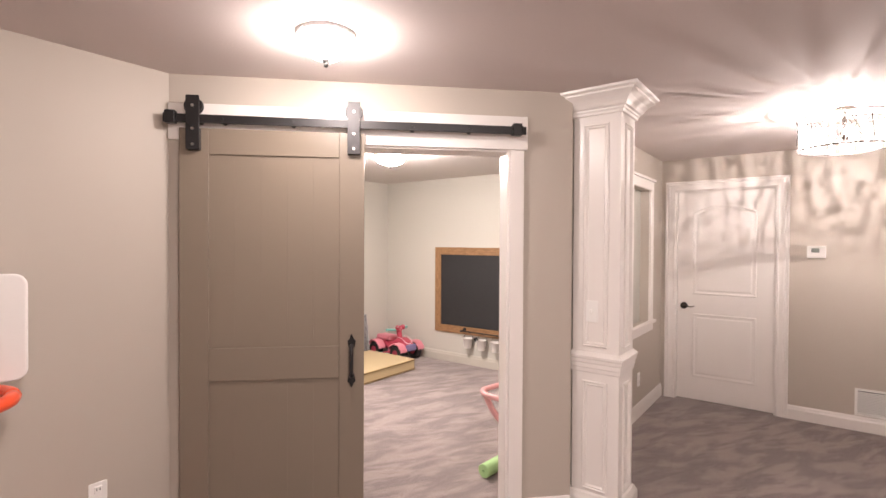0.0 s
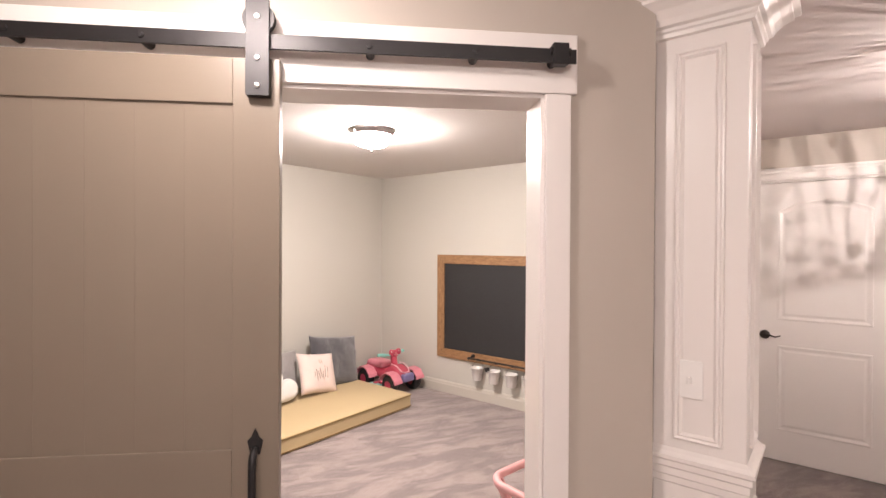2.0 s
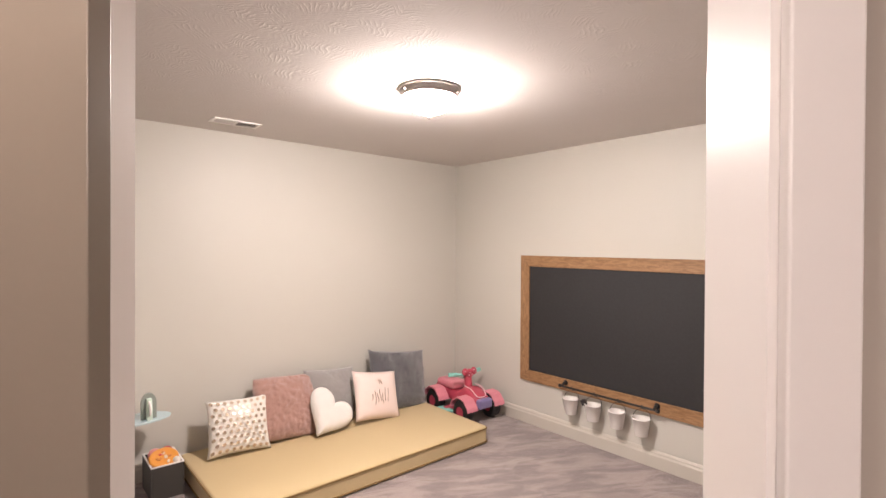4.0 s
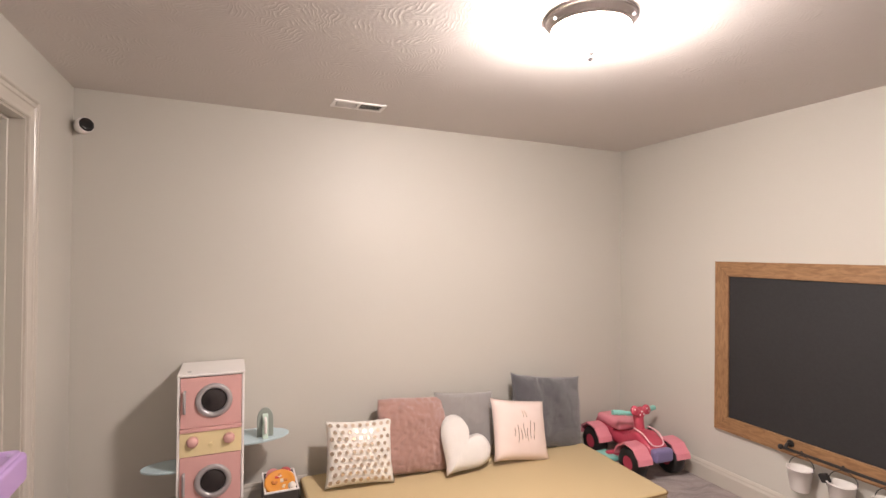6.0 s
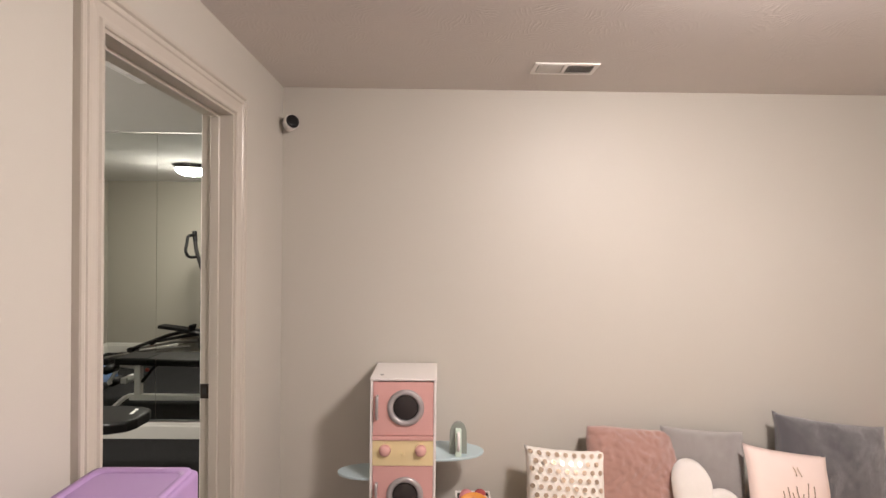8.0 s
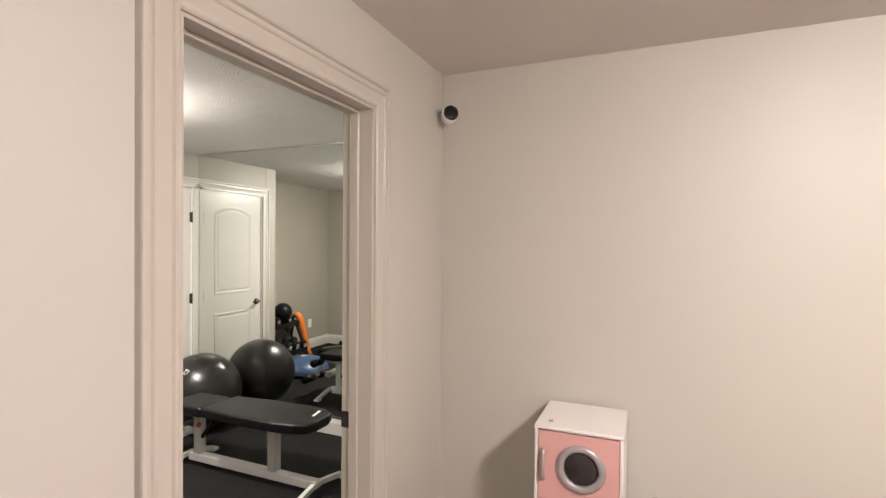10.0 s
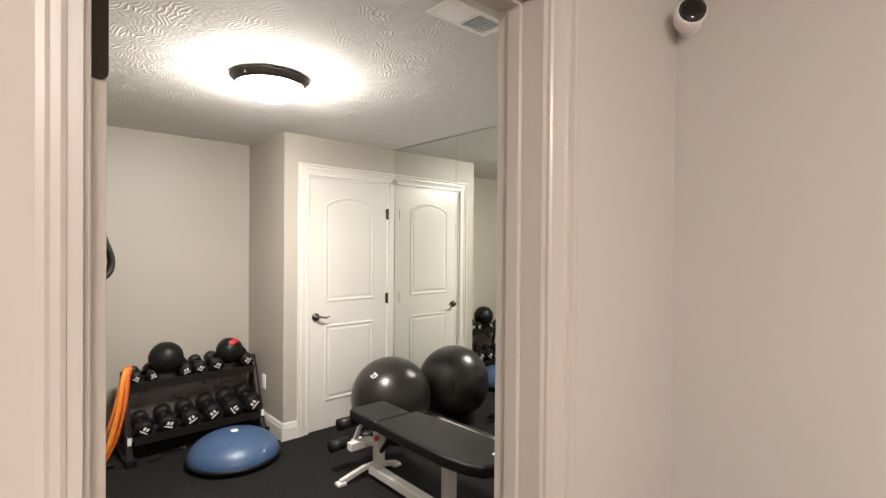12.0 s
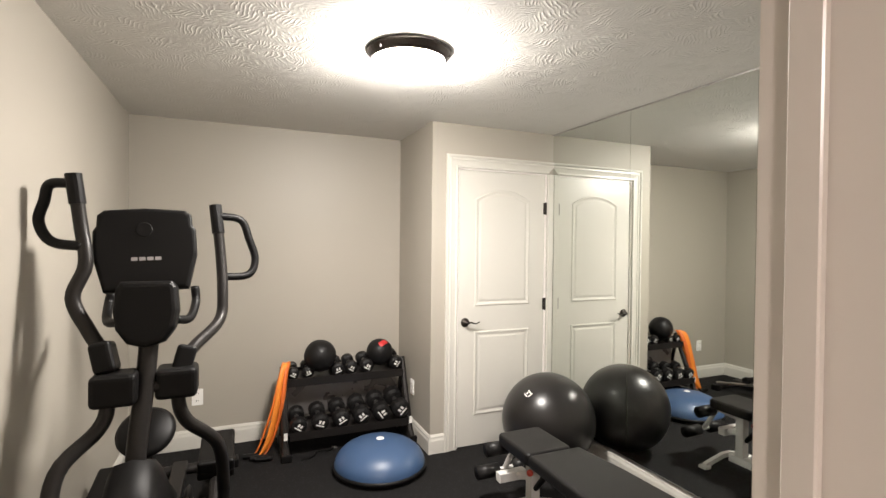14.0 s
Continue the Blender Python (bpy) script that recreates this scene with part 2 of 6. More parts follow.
def rounded(w, h, r, n=5):
    """A rounded rectangle about the origin."""
    pts = []
    for cx, cy, a0 in ((w / 2 - r, h / 2 - r, 0), (-w / 2 + r, h / 2 - r, 90), (-w / 2 + r, -h / 2 + r, 180), (w / 2 - r, -h / 2 + r, 270)):
        for k in range(n + 1):
            a = radians(a0 + 90 * k / n)
            pts.append((cx + r * math.cos(a), cy + r * math.sin(a)))
    return pts


def ring_loops(bm, loops):
    """Skins closed loops of equal length, one to the next."""
    rows = [[bm.verts.new(p) for p in loop] for loop in loops]
    n = len(rows[0])
    for a, b in zip(rows, rows[1:]):
        for k in range(n):
            bm.faces.new((a[k], a[(k + 1) % n], b[(k + 1) % n], b[k]))
    bmesh.ops.recalc_face_normals(bm, faces=bm.faces[:])
    return rows


def inset(outline, d):
    """Moves a counter-clockwise outline inwards by d."""
    out, n = [], len(outline)
    for k in range(n):
        a, b, c = (Vector(outline[(k + j) % n]) for j in (-1, 0, 1))
        e, f = (b - a).normalized(), (c - b).normalized()
        na, nb = Vector((-e.y, e.x)), Vector((-f.y, f.x))
        s = na + nb
        out.append(tuple(b + s * (d / max(0.3, 1 + na.dot(nb)))))
    return out


def moulding(outline, steps, m):
    """A frame of moulding on a face: outline in the face's x, y; steps of (inset, height)."""
    bm = bmesh.new()
    ring_loops(bm, [[(x, y, h) for x, y in inset(outline, d)] for d, h in steps])
    bmesh.ops.transform(bm, matrix=m, verts=bm.verts[:])
    return bm


def wall(name, origin, turn, length, thick, material, openings=(), z0=0.0, z1=H, label="", category="wall"):
    """A wall along its own x from origin, its face at y = 0 and its thickness behind it (+y). Openings: (x0, x1, z0, z1)."""
    bm = bmesh.new()
    x = 0.0
    for a, b, c, d in sorted(openings):
        box(bm, x, a, 0, thick, z0, z1)
        if d < z1:
            box(bm, a, b, 0, thick, d, z1)
        if c > z0:
            box(bm, a, b, 0, thick, z0, c)
        x = b
    box(bm, x, length, 0, thick, z0, z1)
    bmesh.ops.transform(bm, matrix=pose(*origin, 0, 0, turn), verts=bm.verts[:])
    return structure(name, bm, material, label, category)


R2 = math.sqrt(0.5)
CW = 3.2636


def diag(u, v, z=0.0):
    """A place on the slanted wall: u along it, v out of its hall side."""
    x, y = (u * math.sqrt(2) - CW) / 2, (u * math.sqrt(2) + CW) / 2
    return Vector((x + v * R2, y - v * R2, z))


def diag_pose(u, v, z=0.0):
    """x along the slanted wall, y into it, z up."""
    p = diag(u, v, z)
    return pose(p.x, p.y, p.z, 0, 0, 45)


# ---- the three rooms ----
XW, YS, YN = -4.27, 1.49, 5.215
XE = -0.80
GX0, GX1, GY0, GY1 = -5.38, -2.42, -2.17, 1.37
CL_X, CL_Y = -4.362, -1.45
HX0, HX1, HY0, HY1 = -1.993, 3.2, -2.4, 5.40
OP0, OP1, OPZ = 0.33, 1.221, 2.03
GD0, GD1, GDZ = -3.64, -2.845, 2.045

floor = structure("floor", box(bmesh.new(), -4.5, HX1 + 0.2, HY0 - 0.2, 5.6, -0.12, 0.0), CARPET, "plush taupe carpet with brushed strokes in its pile", "carpet")
# the gym floor is laid 4 mm over the carpet's level
structure("gym_floor", box(bmesh.new(), GX0 - 0.1, GX1 + 0.05, GY0 - 0.1, YS - 0.06, -0.06, 0.004), RUBBER, "black rubber gym flooring with grey flecks", "floor")

# playroom, its own skin of wall on every side
wall("wall_west", (XW, YS - 0.06, 0), 90, YN - YS + 0.12, 0.12, WALL_PLAY, label="cream painted wall behind the floor mat")
wall("wall_north", (XW - 0.12, YN, 0), 0, XE - XW + 0.24, 0.12, WALL_PLAY, label="cream painted wall that carries the chalkboard")
wall("wall_south", (-1.94, YS, 0), 180, -1.94 - (XW - 0.12), 0.06, WALL_PLAY, [(-1.94 - GD1, -1.94 - GD0, 0, GDZ)], label="cream painted wall with the gym doorway")
wall("wall_east", (XE, YN, 0), -90, YN - 2.72, 0.06, WALL_PLAY, label="cream painted wall of the playroom")
U0, U1 = -0.52, 1.578
p = diag(U1 + 0.05, -0.15)
wall("wall_slanted_inner", (p.x, p.y, 0), 225, U1 + 0.05 - (U0 + 0.12), 0.075, WALL_PLAY, [(U1 + 0.05 - OP1, U1 + 0.05 - OP0, 0, OPZ)], label="cream painted slanted wall inside the barn door")
# hall
p = diag(U0, 0)
wall("wall_slanted_outer", (p.x, p.y, 0), 45, U1 - U0, 0.075, WALL_HALL, [(OP0 - U0, OP1 - U0, 0, OPZ)], label="greige painted slanted wall behind the barn door")
wall("wall_hall_left", (HX0, HY0 - 0.1, 0), 90, 1.272 - HY0 + 0.1, 0.1, WALL_HALL, label="greige painted hall wall")
NX = -0.665
wall("wall_hall_niche", (NX, 2.6, 0), 90, HY1 - 2.6 + 0.1, 0.075, WALL_HALL, [(3.55 - 2.6, 4.92 - 2.6, 0.80, 2.02)], label="greige painted hall wall with a cased niche")
FD0, FD1 = -0.522, 0.282
wall("wall_hall_far", (NX - 0.1, HY1, 0), 0, HX1 - NX + 0.2, 0.12, WALL_HALL, [(FD0 - NX + 0.1 - 0.012, FD1 - NX + 0.1 + 0.012, 0, 2.045)], label="greige painted end wall of the hall")
wall("wall_hall_right", (HX1, HY1, 0), -90, HY1 - HY0, 0.1, WALL_HALL, label="greige painted hall wall")
wall("wall_hall_back", (HX1 + 0.1, HY0, 0), 180, HX1 - HX0 + 0.2, 0.1, WALL_HALL, label="greige painted hall wall")
# gym
wall("wall_gym_north", (GX0 - 0.1, GY1, 0), 0, GX1 - GX0 + 0.2, YS - 0.06 - GY1, WALL_GYM, [(GD0 - GX0 + 0.1, GD1 - GX0 + 0.1, 0, GDZ)], label="putty painted gym wall with the doorway")
wall("wall_gym_east", (GX1, GY1, 0), -90, GY1 - GY0 + 0.1, 0.12, WALL_GYM, label="putty painted gym wall beside the elliptical")
wall("wall_gym_south", (GX1 + 0.1, GY0, 0), 180, GX1 + 0.1 - CL_X, 0.12, WALL_GYM, label="putty painted gym wall behind the dumbbell rack")
wall("wall_gym_return", (CL_X, GY0 - 0.1, 0), 90, CL_Y - GY0 + 0.1, 0.1, WALL_GYM, label="putty painted corner of the closet")
CD0, CD1 = -4.572, -5.318
wall("wall_gym_closet", (CL_X - 0.1, CL_Y, 0), 180, CL_X - 0.1 - GX0 + 0.1, 0.1, WALL_GYM, [(CL_X - 0.1 - CD0 - 0.01, CL_X - 0.1 - CD1 + 0.01, 0, 2.045)], label="putty painted closet wall with a panelled door")
wall("wall_gym_west", (GX0 - 0.012, GY0, 0), 90, GY1 - GY0 + 0.1, 0.1, WALL_GYM, label="putty painted wall behind the gym mirrors")
# ceilings
structure("ceiling_playroom", box(bmesh.new(), XW - 0.05, XE + 0.05, YS - 0.04, YN + 0.05, H, H + 0.08), CEIL, "white stomp-textured ceiling", "ceiling")
structure("ceiling_gym", box(bmesh.new(), GX0 - 0.05, GX1 + 0.05, GY0 - 0.05, YS - 0.045, H, H + 0.08), CEIL_GYM, "white stomp-textured ceiling", "ceiling")
bm = bmesh.new()
q = [(HX0 - 0.04, HY0 - 0.05), (HX1 + 0.05, HY0 - 0.05), (HX1 + 0.05, HY1 + 0.05), (NX - 0.04, HY1 + 0.05), (NX - 0.04, 2.56), tuple(diag(U0 + 0.03, -0.04)[:2])]
f = bm.faces.new([bm.verts.new((x, y, H - 0.004)) for x, y in q])
r = bmesh.ops.extrude_face_region(bm, geom=[f])
bmesh.ops.translate(bm, vec=(0, 0, 0.08), verts=[v for v in r["geom"] if isinstance(v, bmesh.types.BMVert)])
bmesh.ops.recalc_face_normals(bm, faces=bm.faces[:])
structure("ceiling_hall", bm, CEIL_HALL, "smooth off-white hall ceiling", "ceiling")

# ---- trim ----
BASE = [(0, 0), (0.016, 0), (0.016, 0.085), (0.011, 0.100), (0.011, 0.108), (0.004, 0.122), (0, 0.122)]


def baseboard(a, b, h=1.0, label="white moulded baseboard", paint=None):
    """A run along the line a to b, standing out to its right."""
    a, b = Vector((*a, 0)), Vector((*b, 0))
    d = (b - a).normalized()
    n = Vector((d.y, -d.x, 0))
    bm = bmesh.new()
    rows = [[bm.verts.new(p + n * o + Vector((0, 0, z * h + 0.001))) for o, z in BASE] for p in (a, b)]
    for k in range(len(BASE) - 1):
        bm.faces.new((rows[0][k], rows[1][k], rows[1][k + 1], rows[0][k + 1]))
    for r in rows:
        bm.faces.new(r)
    bmesh.ops.recalc_face_normals(bm, faces=bm.faces[:])
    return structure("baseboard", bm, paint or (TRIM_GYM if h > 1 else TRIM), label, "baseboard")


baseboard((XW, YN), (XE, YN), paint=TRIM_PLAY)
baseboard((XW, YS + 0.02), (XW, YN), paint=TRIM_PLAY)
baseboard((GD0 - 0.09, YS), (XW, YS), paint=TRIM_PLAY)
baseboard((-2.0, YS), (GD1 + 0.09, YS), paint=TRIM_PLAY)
baseboard((NX, 3.09), (NX, HY1))
baseboard((FD1 + 0.1, HY1), (HX1, HY1))
baseboard((HX0, HY0), (HX0, 1.25))
baseboard(diag(OP1 + 0.106, 0)[:2], diag(U1 - 0.002, 0)[:2])
baseboard((GX1, GY0), (CL_X, GY0), 1.12)
baseboard((CL_X, GY0), (CL_X, CL_Y + 0.016), 1.12)
baseboard((CL_X, CL_Y), (CD0 + 0.095, CL_Y), 1.12)
baseboard((GX1, GY1), (GX1, GY0), 1.12)
baseboard((GX0 - 0.008, CL_Y), (GX0 - 0.008, GY1), 1.12)

CASING = [(0.0, 0.0), (0.0, 0.010), (0.005, 0.014), (0.013, 0.014), (0.017, 0.008), (0.024, 0.008), (0.050, 0.013), (0.054, 0.018), (0.063, 0.018), (0.067, 0.013), (0.072, 0.013), (0.076, 0.021), (0.081, 0.023), (0.090, 0.022), (0.092, 0.018), (0.092, 0.0)]


def casing(x0, x1, top, m, name="trim", width=1.0, label="white moulded door casing", legs=(True, True), paint=None):
    """Casing round a doorway, in the wall's own x and z, standing out along -y."""
    bm = bmesh.new()

    def run(line):
        rows = [[bm.verts.new(f(o * width, h)) for o, h in CASING] for f in line]
        for a, b in zip(rows, rows[1:]):
            for k in range(len(CASING) - 1):
                bm.faces.new((a[k], a[k + 1], b[k + 1], b[k]))

    line = []
    if legs[0]:
        line.append(lambda o, h: (x0 - o, -h, 0.001))
    line += [lambda o, h: (x0 - o, -h, top + o), lambda o, h: (x1 + o, -h, top + o)]
    if legs[1]:
        line.append(lambda o, h: (x1 + o, -h, 0.001))
    run(line)
    bmesh.ops.recalc_face_normals(bm, faces=bm.faces[:])
    bmesh.ops.transform(bm, matrix=m, verts=bm.verts[:])
    return structure(name, bm, paint or TRIM, label, "door casing")


def jamb(x0, x1, top, y0, y1, m, stop=True, paint=None):
    """The lining of a doorway, with its stop."""
    bm = bmesh.new()
    box(bm, x0 - 0.001, x0 + 0.014, y0, y1, 0.0, top)
    box(bm, x1 - 0.014, x1 + 0.001, y0, y1, 0.0, top)
    box(bm, x0 + 0.014, x1 - 0.014, y0, y1, top - 0.014, top + 0.001)
    if stop:
        mid = y0 + (y1 - y0) * 0.42
        box(bm, x0 + 0.014, x0 + 0.026, mid, mid + 0.035, 0.0, top - 0.014, 0.002, seg=1)
        box(bm, x1 - 0.026, x1 - 0.014, mid, mid + 0.035, 0.0, top - 0.014, 0.002, seg=1)
        box(bm, x0 + 0.026, x1 - 0.026, mid, mid + 0.035, top - 0.026, top - 0.014, 0.002, seg=1)
    bmesh.ops.transform(bm, matrix=m, verts=bm.verts[:])
    return structure("door_jamb", bm, paint or TRIM, "white painted door lining", "door frame")


# gym doorway: casing on both sides, lining between
mS = pose(0, YS, 0, 0, 0, 180)
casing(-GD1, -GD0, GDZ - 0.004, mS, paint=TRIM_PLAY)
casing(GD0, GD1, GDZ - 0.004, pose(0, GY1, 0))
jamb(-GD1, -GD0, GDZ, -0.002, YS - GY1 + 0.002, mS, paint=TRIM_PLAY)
# hall door and closet door
casing(FD0 - 0.012, FD1 + 0.012, 2.042, pose(0, HY1, 0))
jamb(FD0 - 0.014, FD1 + 0.014, 2.046, 0.001, 0.119, pose(0, HY1, 0), False)
mC = pose(0, CL_Y, 0, 0, 0, 180)
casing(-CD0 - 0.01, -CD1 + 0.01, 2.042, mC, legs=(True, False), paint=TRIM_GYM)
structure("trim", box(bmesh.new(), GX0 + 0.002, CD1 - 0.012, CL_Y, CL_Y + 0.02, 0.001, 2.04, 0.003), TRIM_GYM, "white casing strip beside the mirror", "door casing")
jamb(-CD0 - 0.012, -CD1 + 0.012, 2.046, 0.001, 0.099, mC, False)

# barn-door opening: flat boards on the hall side, lining through the wall
m45 = diag_pose(0, 0)
structure("trim", box(bmesh.new(), -0.508, OP1 + 0.094, -0.021, -0.001, OPZ - 0.004, 2.205, 0.003, m45), TRIM, "white flat header board that carries the rail", "header board")
structure("trim", box(bmesh.new(), OP1 - 0.004, OP1 + 0.075, -0.021, -0.001, 0.001, OPZ - 0.006, 0.003, m45), TRIM, "white flat casing board beside the barn door", "door casing")
structure("trim", box(bmesh.new(), OP0 - 0.10, OP0 + 0.004, -0.019, -0.001, 0.001, OPZ - 0.006, 0.003, m45), TRIM, "white flat casing board behind the barn door", "door casing")
jamb(OP0, OP1, OPZ, -0.001, 0.151, m45, False)
mI = diag_pose(0, -0.15) @ pose(0, 0, 0, 0, 0, 180)
casing(-OP1, -OP0, OPZ - 0.004, mI)

# niche casing on the hall wall
mN = pose(NX, 0, 0, 0, 0, 90)
bm = bmesh.new()
for a, b, c, d in ((3.46, 3.55, 0.72, 2.10), (4.92, 5.01, 0.72, 2.10), (3.55, 4.92, 2.02, 2.10), (3.55, 4.92, 0.72, 0.80)):
    box(bm, a, b, -0.022, -0.001, c, d, 0.003, mN)
box(bm, 3.43, 5.04, -0.045, -0.001, 0.79, 0.815, 0.005, mN)
box(bm, 3.43, 5.04, -0.035, -0.001, 2.10, 2.125, 0.005, mN)
structure("window_1", bm, TRIM, "white cased opening with sill in the hall wall", "window frame")


# ---- square column ----
def column():
    x0, x1, y0, y1 = -0.530, -0.268, 2.80, 3.045
    cx, cy, w, d = (x0 + x1) / 2, (y0 + y1) / 2, x1 - x0, y1 - y0
    ob = thing("column", pose(cx, cy, 0), "square white panelled column with crown capital and chair-rail band", "column")

    def stack(profile):
        bm = bmesh.new()
        ring_loops(bm, [[((w / 2 + o) * sx, (d / 2 + o) * sy, z) for sx, sy in ((-1, -1), (1, -1), (1, 1), (-1, 1))] for o, z in profile])
        return bm

    part("shaft", B(-w / 2, w / 2, -d / 2, d / 2, 0.12, H - 0.01, 0.004), TRIM, ob)
    part("plinth", stack([(0.001, 0.001), (0.026, 0.001), (0.026, 0.11), (0.018, 0.125), (0.012, 0.14), (0.001, 0.148)]), TRIM, ob)
    part("band", stack([(0.001, 0.810), (0.006, 0.815), (0.007, 0.835), (0.011, 0.84), (0.011, 0.862), (0.017, 0.868), (0.018, 0.886), (0.023, 0.892), (0.023, 0.904), (0.011, 0.914), (0.001, 0.925)]), TRIM, ob)
    part("capital", stack([(0.001, 2.222), (0.012, 2.226), (0.014, 2.238), (0.020, 2.243), (0.021, 2.252), (0.032, 2.258), (0.040, 2.274), (0.058, 2.298), (0.078, 2.314), (0.086, 2.318), (0.087, 2.328), (0.104, 2.336), (0.106, H - 0.006), (0.0, H - 0.006)]), TRIM, ob)
    for turn, half, wide in ((0, d / 2, w), (90, w / 2, d), (180, d / 2, w)):
        for z0, z1 in ((0.955, 2.175), (0.165, 0.765)):
            a, zc, h = wide / 2 - 0.062, (z0 + z1) / 2, (z1 - z0) / 2
            out = [(-a, -h), (a, -h), (a, h), (-a, h)]
            m = pose(0, 0, zc, 0, 0, turn) @ pose(0, -half, 0, 90, 0, 0)
            part("panel_moulding", moulding(out, [(0, 0.0), (0.001, 0.009), (0.006, 0.011), (0.012, 0.006), (0.018, 0.009), (0.024, 0.003), (0.026, 0.0)], m), TRIM, ob)
    return ob


column()


def wall_plate(m, label, toggles=1, kind="switch"):
    """A cover plate in its own x and z, standing out along -y."""
    ob = thing("light_switch" if kind == "switch" else "wall_outlet", m, label, "switch" if kind == "switch" else "outlet")
    bm = prism(rounded(0.073, 0.118, 0.006), 0, 0.006, 0.002)
    bmesh.ops.transform(bm, matrix=pose(0, 0, 0, 90, 0, 0), verts=bm.verts[:])
    part("plate", bm, PLATE, ob)
    if kind == "switch":
        part("toggle", B(-0.005, 0.005, -0.02, -0.005, -0.012, 0.010, 0.002), PLATE, ob)
    else:
        for z in (0.026, -0.026):
            s = part("socket", B(-0.016, 0.016, -0.009, -0.005, z - 0.016, z + 0.016, 0.003), PLATE, ob)
            for x in (-0.006, 0.006):
                part("slot", B(x - 0.0015, x + 0.0015, -0.0095, -0.0085, z - 0.004, z + 0.008), DARKSLOT, s)
    return ob


wall_plate(pose(-0.42, 2.799, 1.15), "white toggle switch plate on the column panel")
wall_plate(pose(NX, 4.62, 0.33, 0, 0, 90), "white outlet plate low on the hall wall", kind="outlet")
wall_plate(pose(HX0, 0.965, 0.385, 0, 0, 90), "white outlet plate low on the hall wall", kind="outlet")
wall_plate(pose(CL_X, -1.82, 0.38, 0, 0, 90), "white outlet with a plug beside the dumbbell rack", kind="outlet")
wall_plate(pose(-2.845, GY0, 0.37, 0, 0, 180), "white outlet plate behind the elliptical", kind="outlet")


# ---- panelled doors ----
def arch_panel(x0, x1, z0, z1, rise):
    """Counter-clockwise outline with an arched top."""
    pts = [(x0, z0), (x1, z0), (x1, z1 - rise)]
    if rise:
        for k in range(1, 14):
            t = k / 14
            pts.append((x1 + (x0 - x1) * t, z1 - rise + rise * math.sin(math.pi * t) ** 0.8))
        pts.append((x0, z1 - rise))
    else:
        pts.append((x0, z1))
    return pts


def panel_door(name, m, width, hinge_right, label, knob_height=0.92, paint=TRIM, hinges=(0.28, 1.03, 1.775)):
    """A two-panel door in its own x and z, its face along -y."""
    ob = tagged(thing(name, m, label, "door"), kind="structure")
    part("slab", B(0.002, width - 0.002, 0.0, 0.035, 0.008, 2.032, 0.002), paint, ob)
    s = 0.138
    steps = [(0, -0.0005), (0.005, 0.005), (0.011, 0.006), (0.020, 0.003), (0.027, 0.0005), (0.034, 0.0005), (0.047, 0.004), (0.05, 0.004)]
    for out in (arch_panel(s, width - s, 1.035, 1.90, 0.075), arch_panel(s, width - s, 0.23, 0.85, 0)):
        pm = moulding(out, steps, pose(0, 0, 0, 90, 0, 0))
        part("panel_moulding", pm, paint, ob)
        fld = inset(out, 0.05)
        bm = bmesh.new()
        bm.faces.new([bm.verts.new((x, -0.004, z)) for x, z in fld])
        part("panel", bm, paint, ob)
    hx = width + 0.004 if hinge_right else -0.004
    for z in hinges:
        h = part("hinge", T([(hx, -0.008, z - 0.048), (hx, -0.008, z + 0.048)], 0.0075, 10, 0), BRONZE, ob, "dark bronze hinge")
        part("leaf", B(hx - 0.018, hx + 0.018, -0.0035, -0.0005, z - 0.045, z + 0.045), BRONZE, h)
    kx = 0.062 if hinge_right else width - 0.062
    d = 1 if hinge_right else -1
    k = part("lever_handle", L([(0, 0.0), (0.033, 0.0), (0.033, 0.006), (0.026, 0.012), (0.014, 0.014), (0.011, 0.045), (0.0, 0.047)], 20, pose(kx, 0, knob_height, 90, 0, 0)), BRONZE, ob, "dark bronze lever handle", True)
    part("lever", T([(kx, -0.042, knob_height), (kx + d * 0.03, -0.047, knob_height + 0.004), (kx + d * 0.065, -0.046, knob_height - 0.006), (kx + d * 0.10, -0.044, knob_height + 0.006)], lambda q: 0.008 - 0.004 * q, 10), BRONZE, k, smooth=True)
    return ob


panel_door("door_hall", pose(FD0, HY1 + 0.038, 0), FD1 - FD0, True, "closed white two-panel arched door at the hall's end", hinges=())
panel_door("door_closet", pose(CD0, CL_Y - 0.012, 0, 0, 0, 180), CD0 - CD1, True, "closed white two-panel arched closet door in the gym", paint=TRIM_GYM)


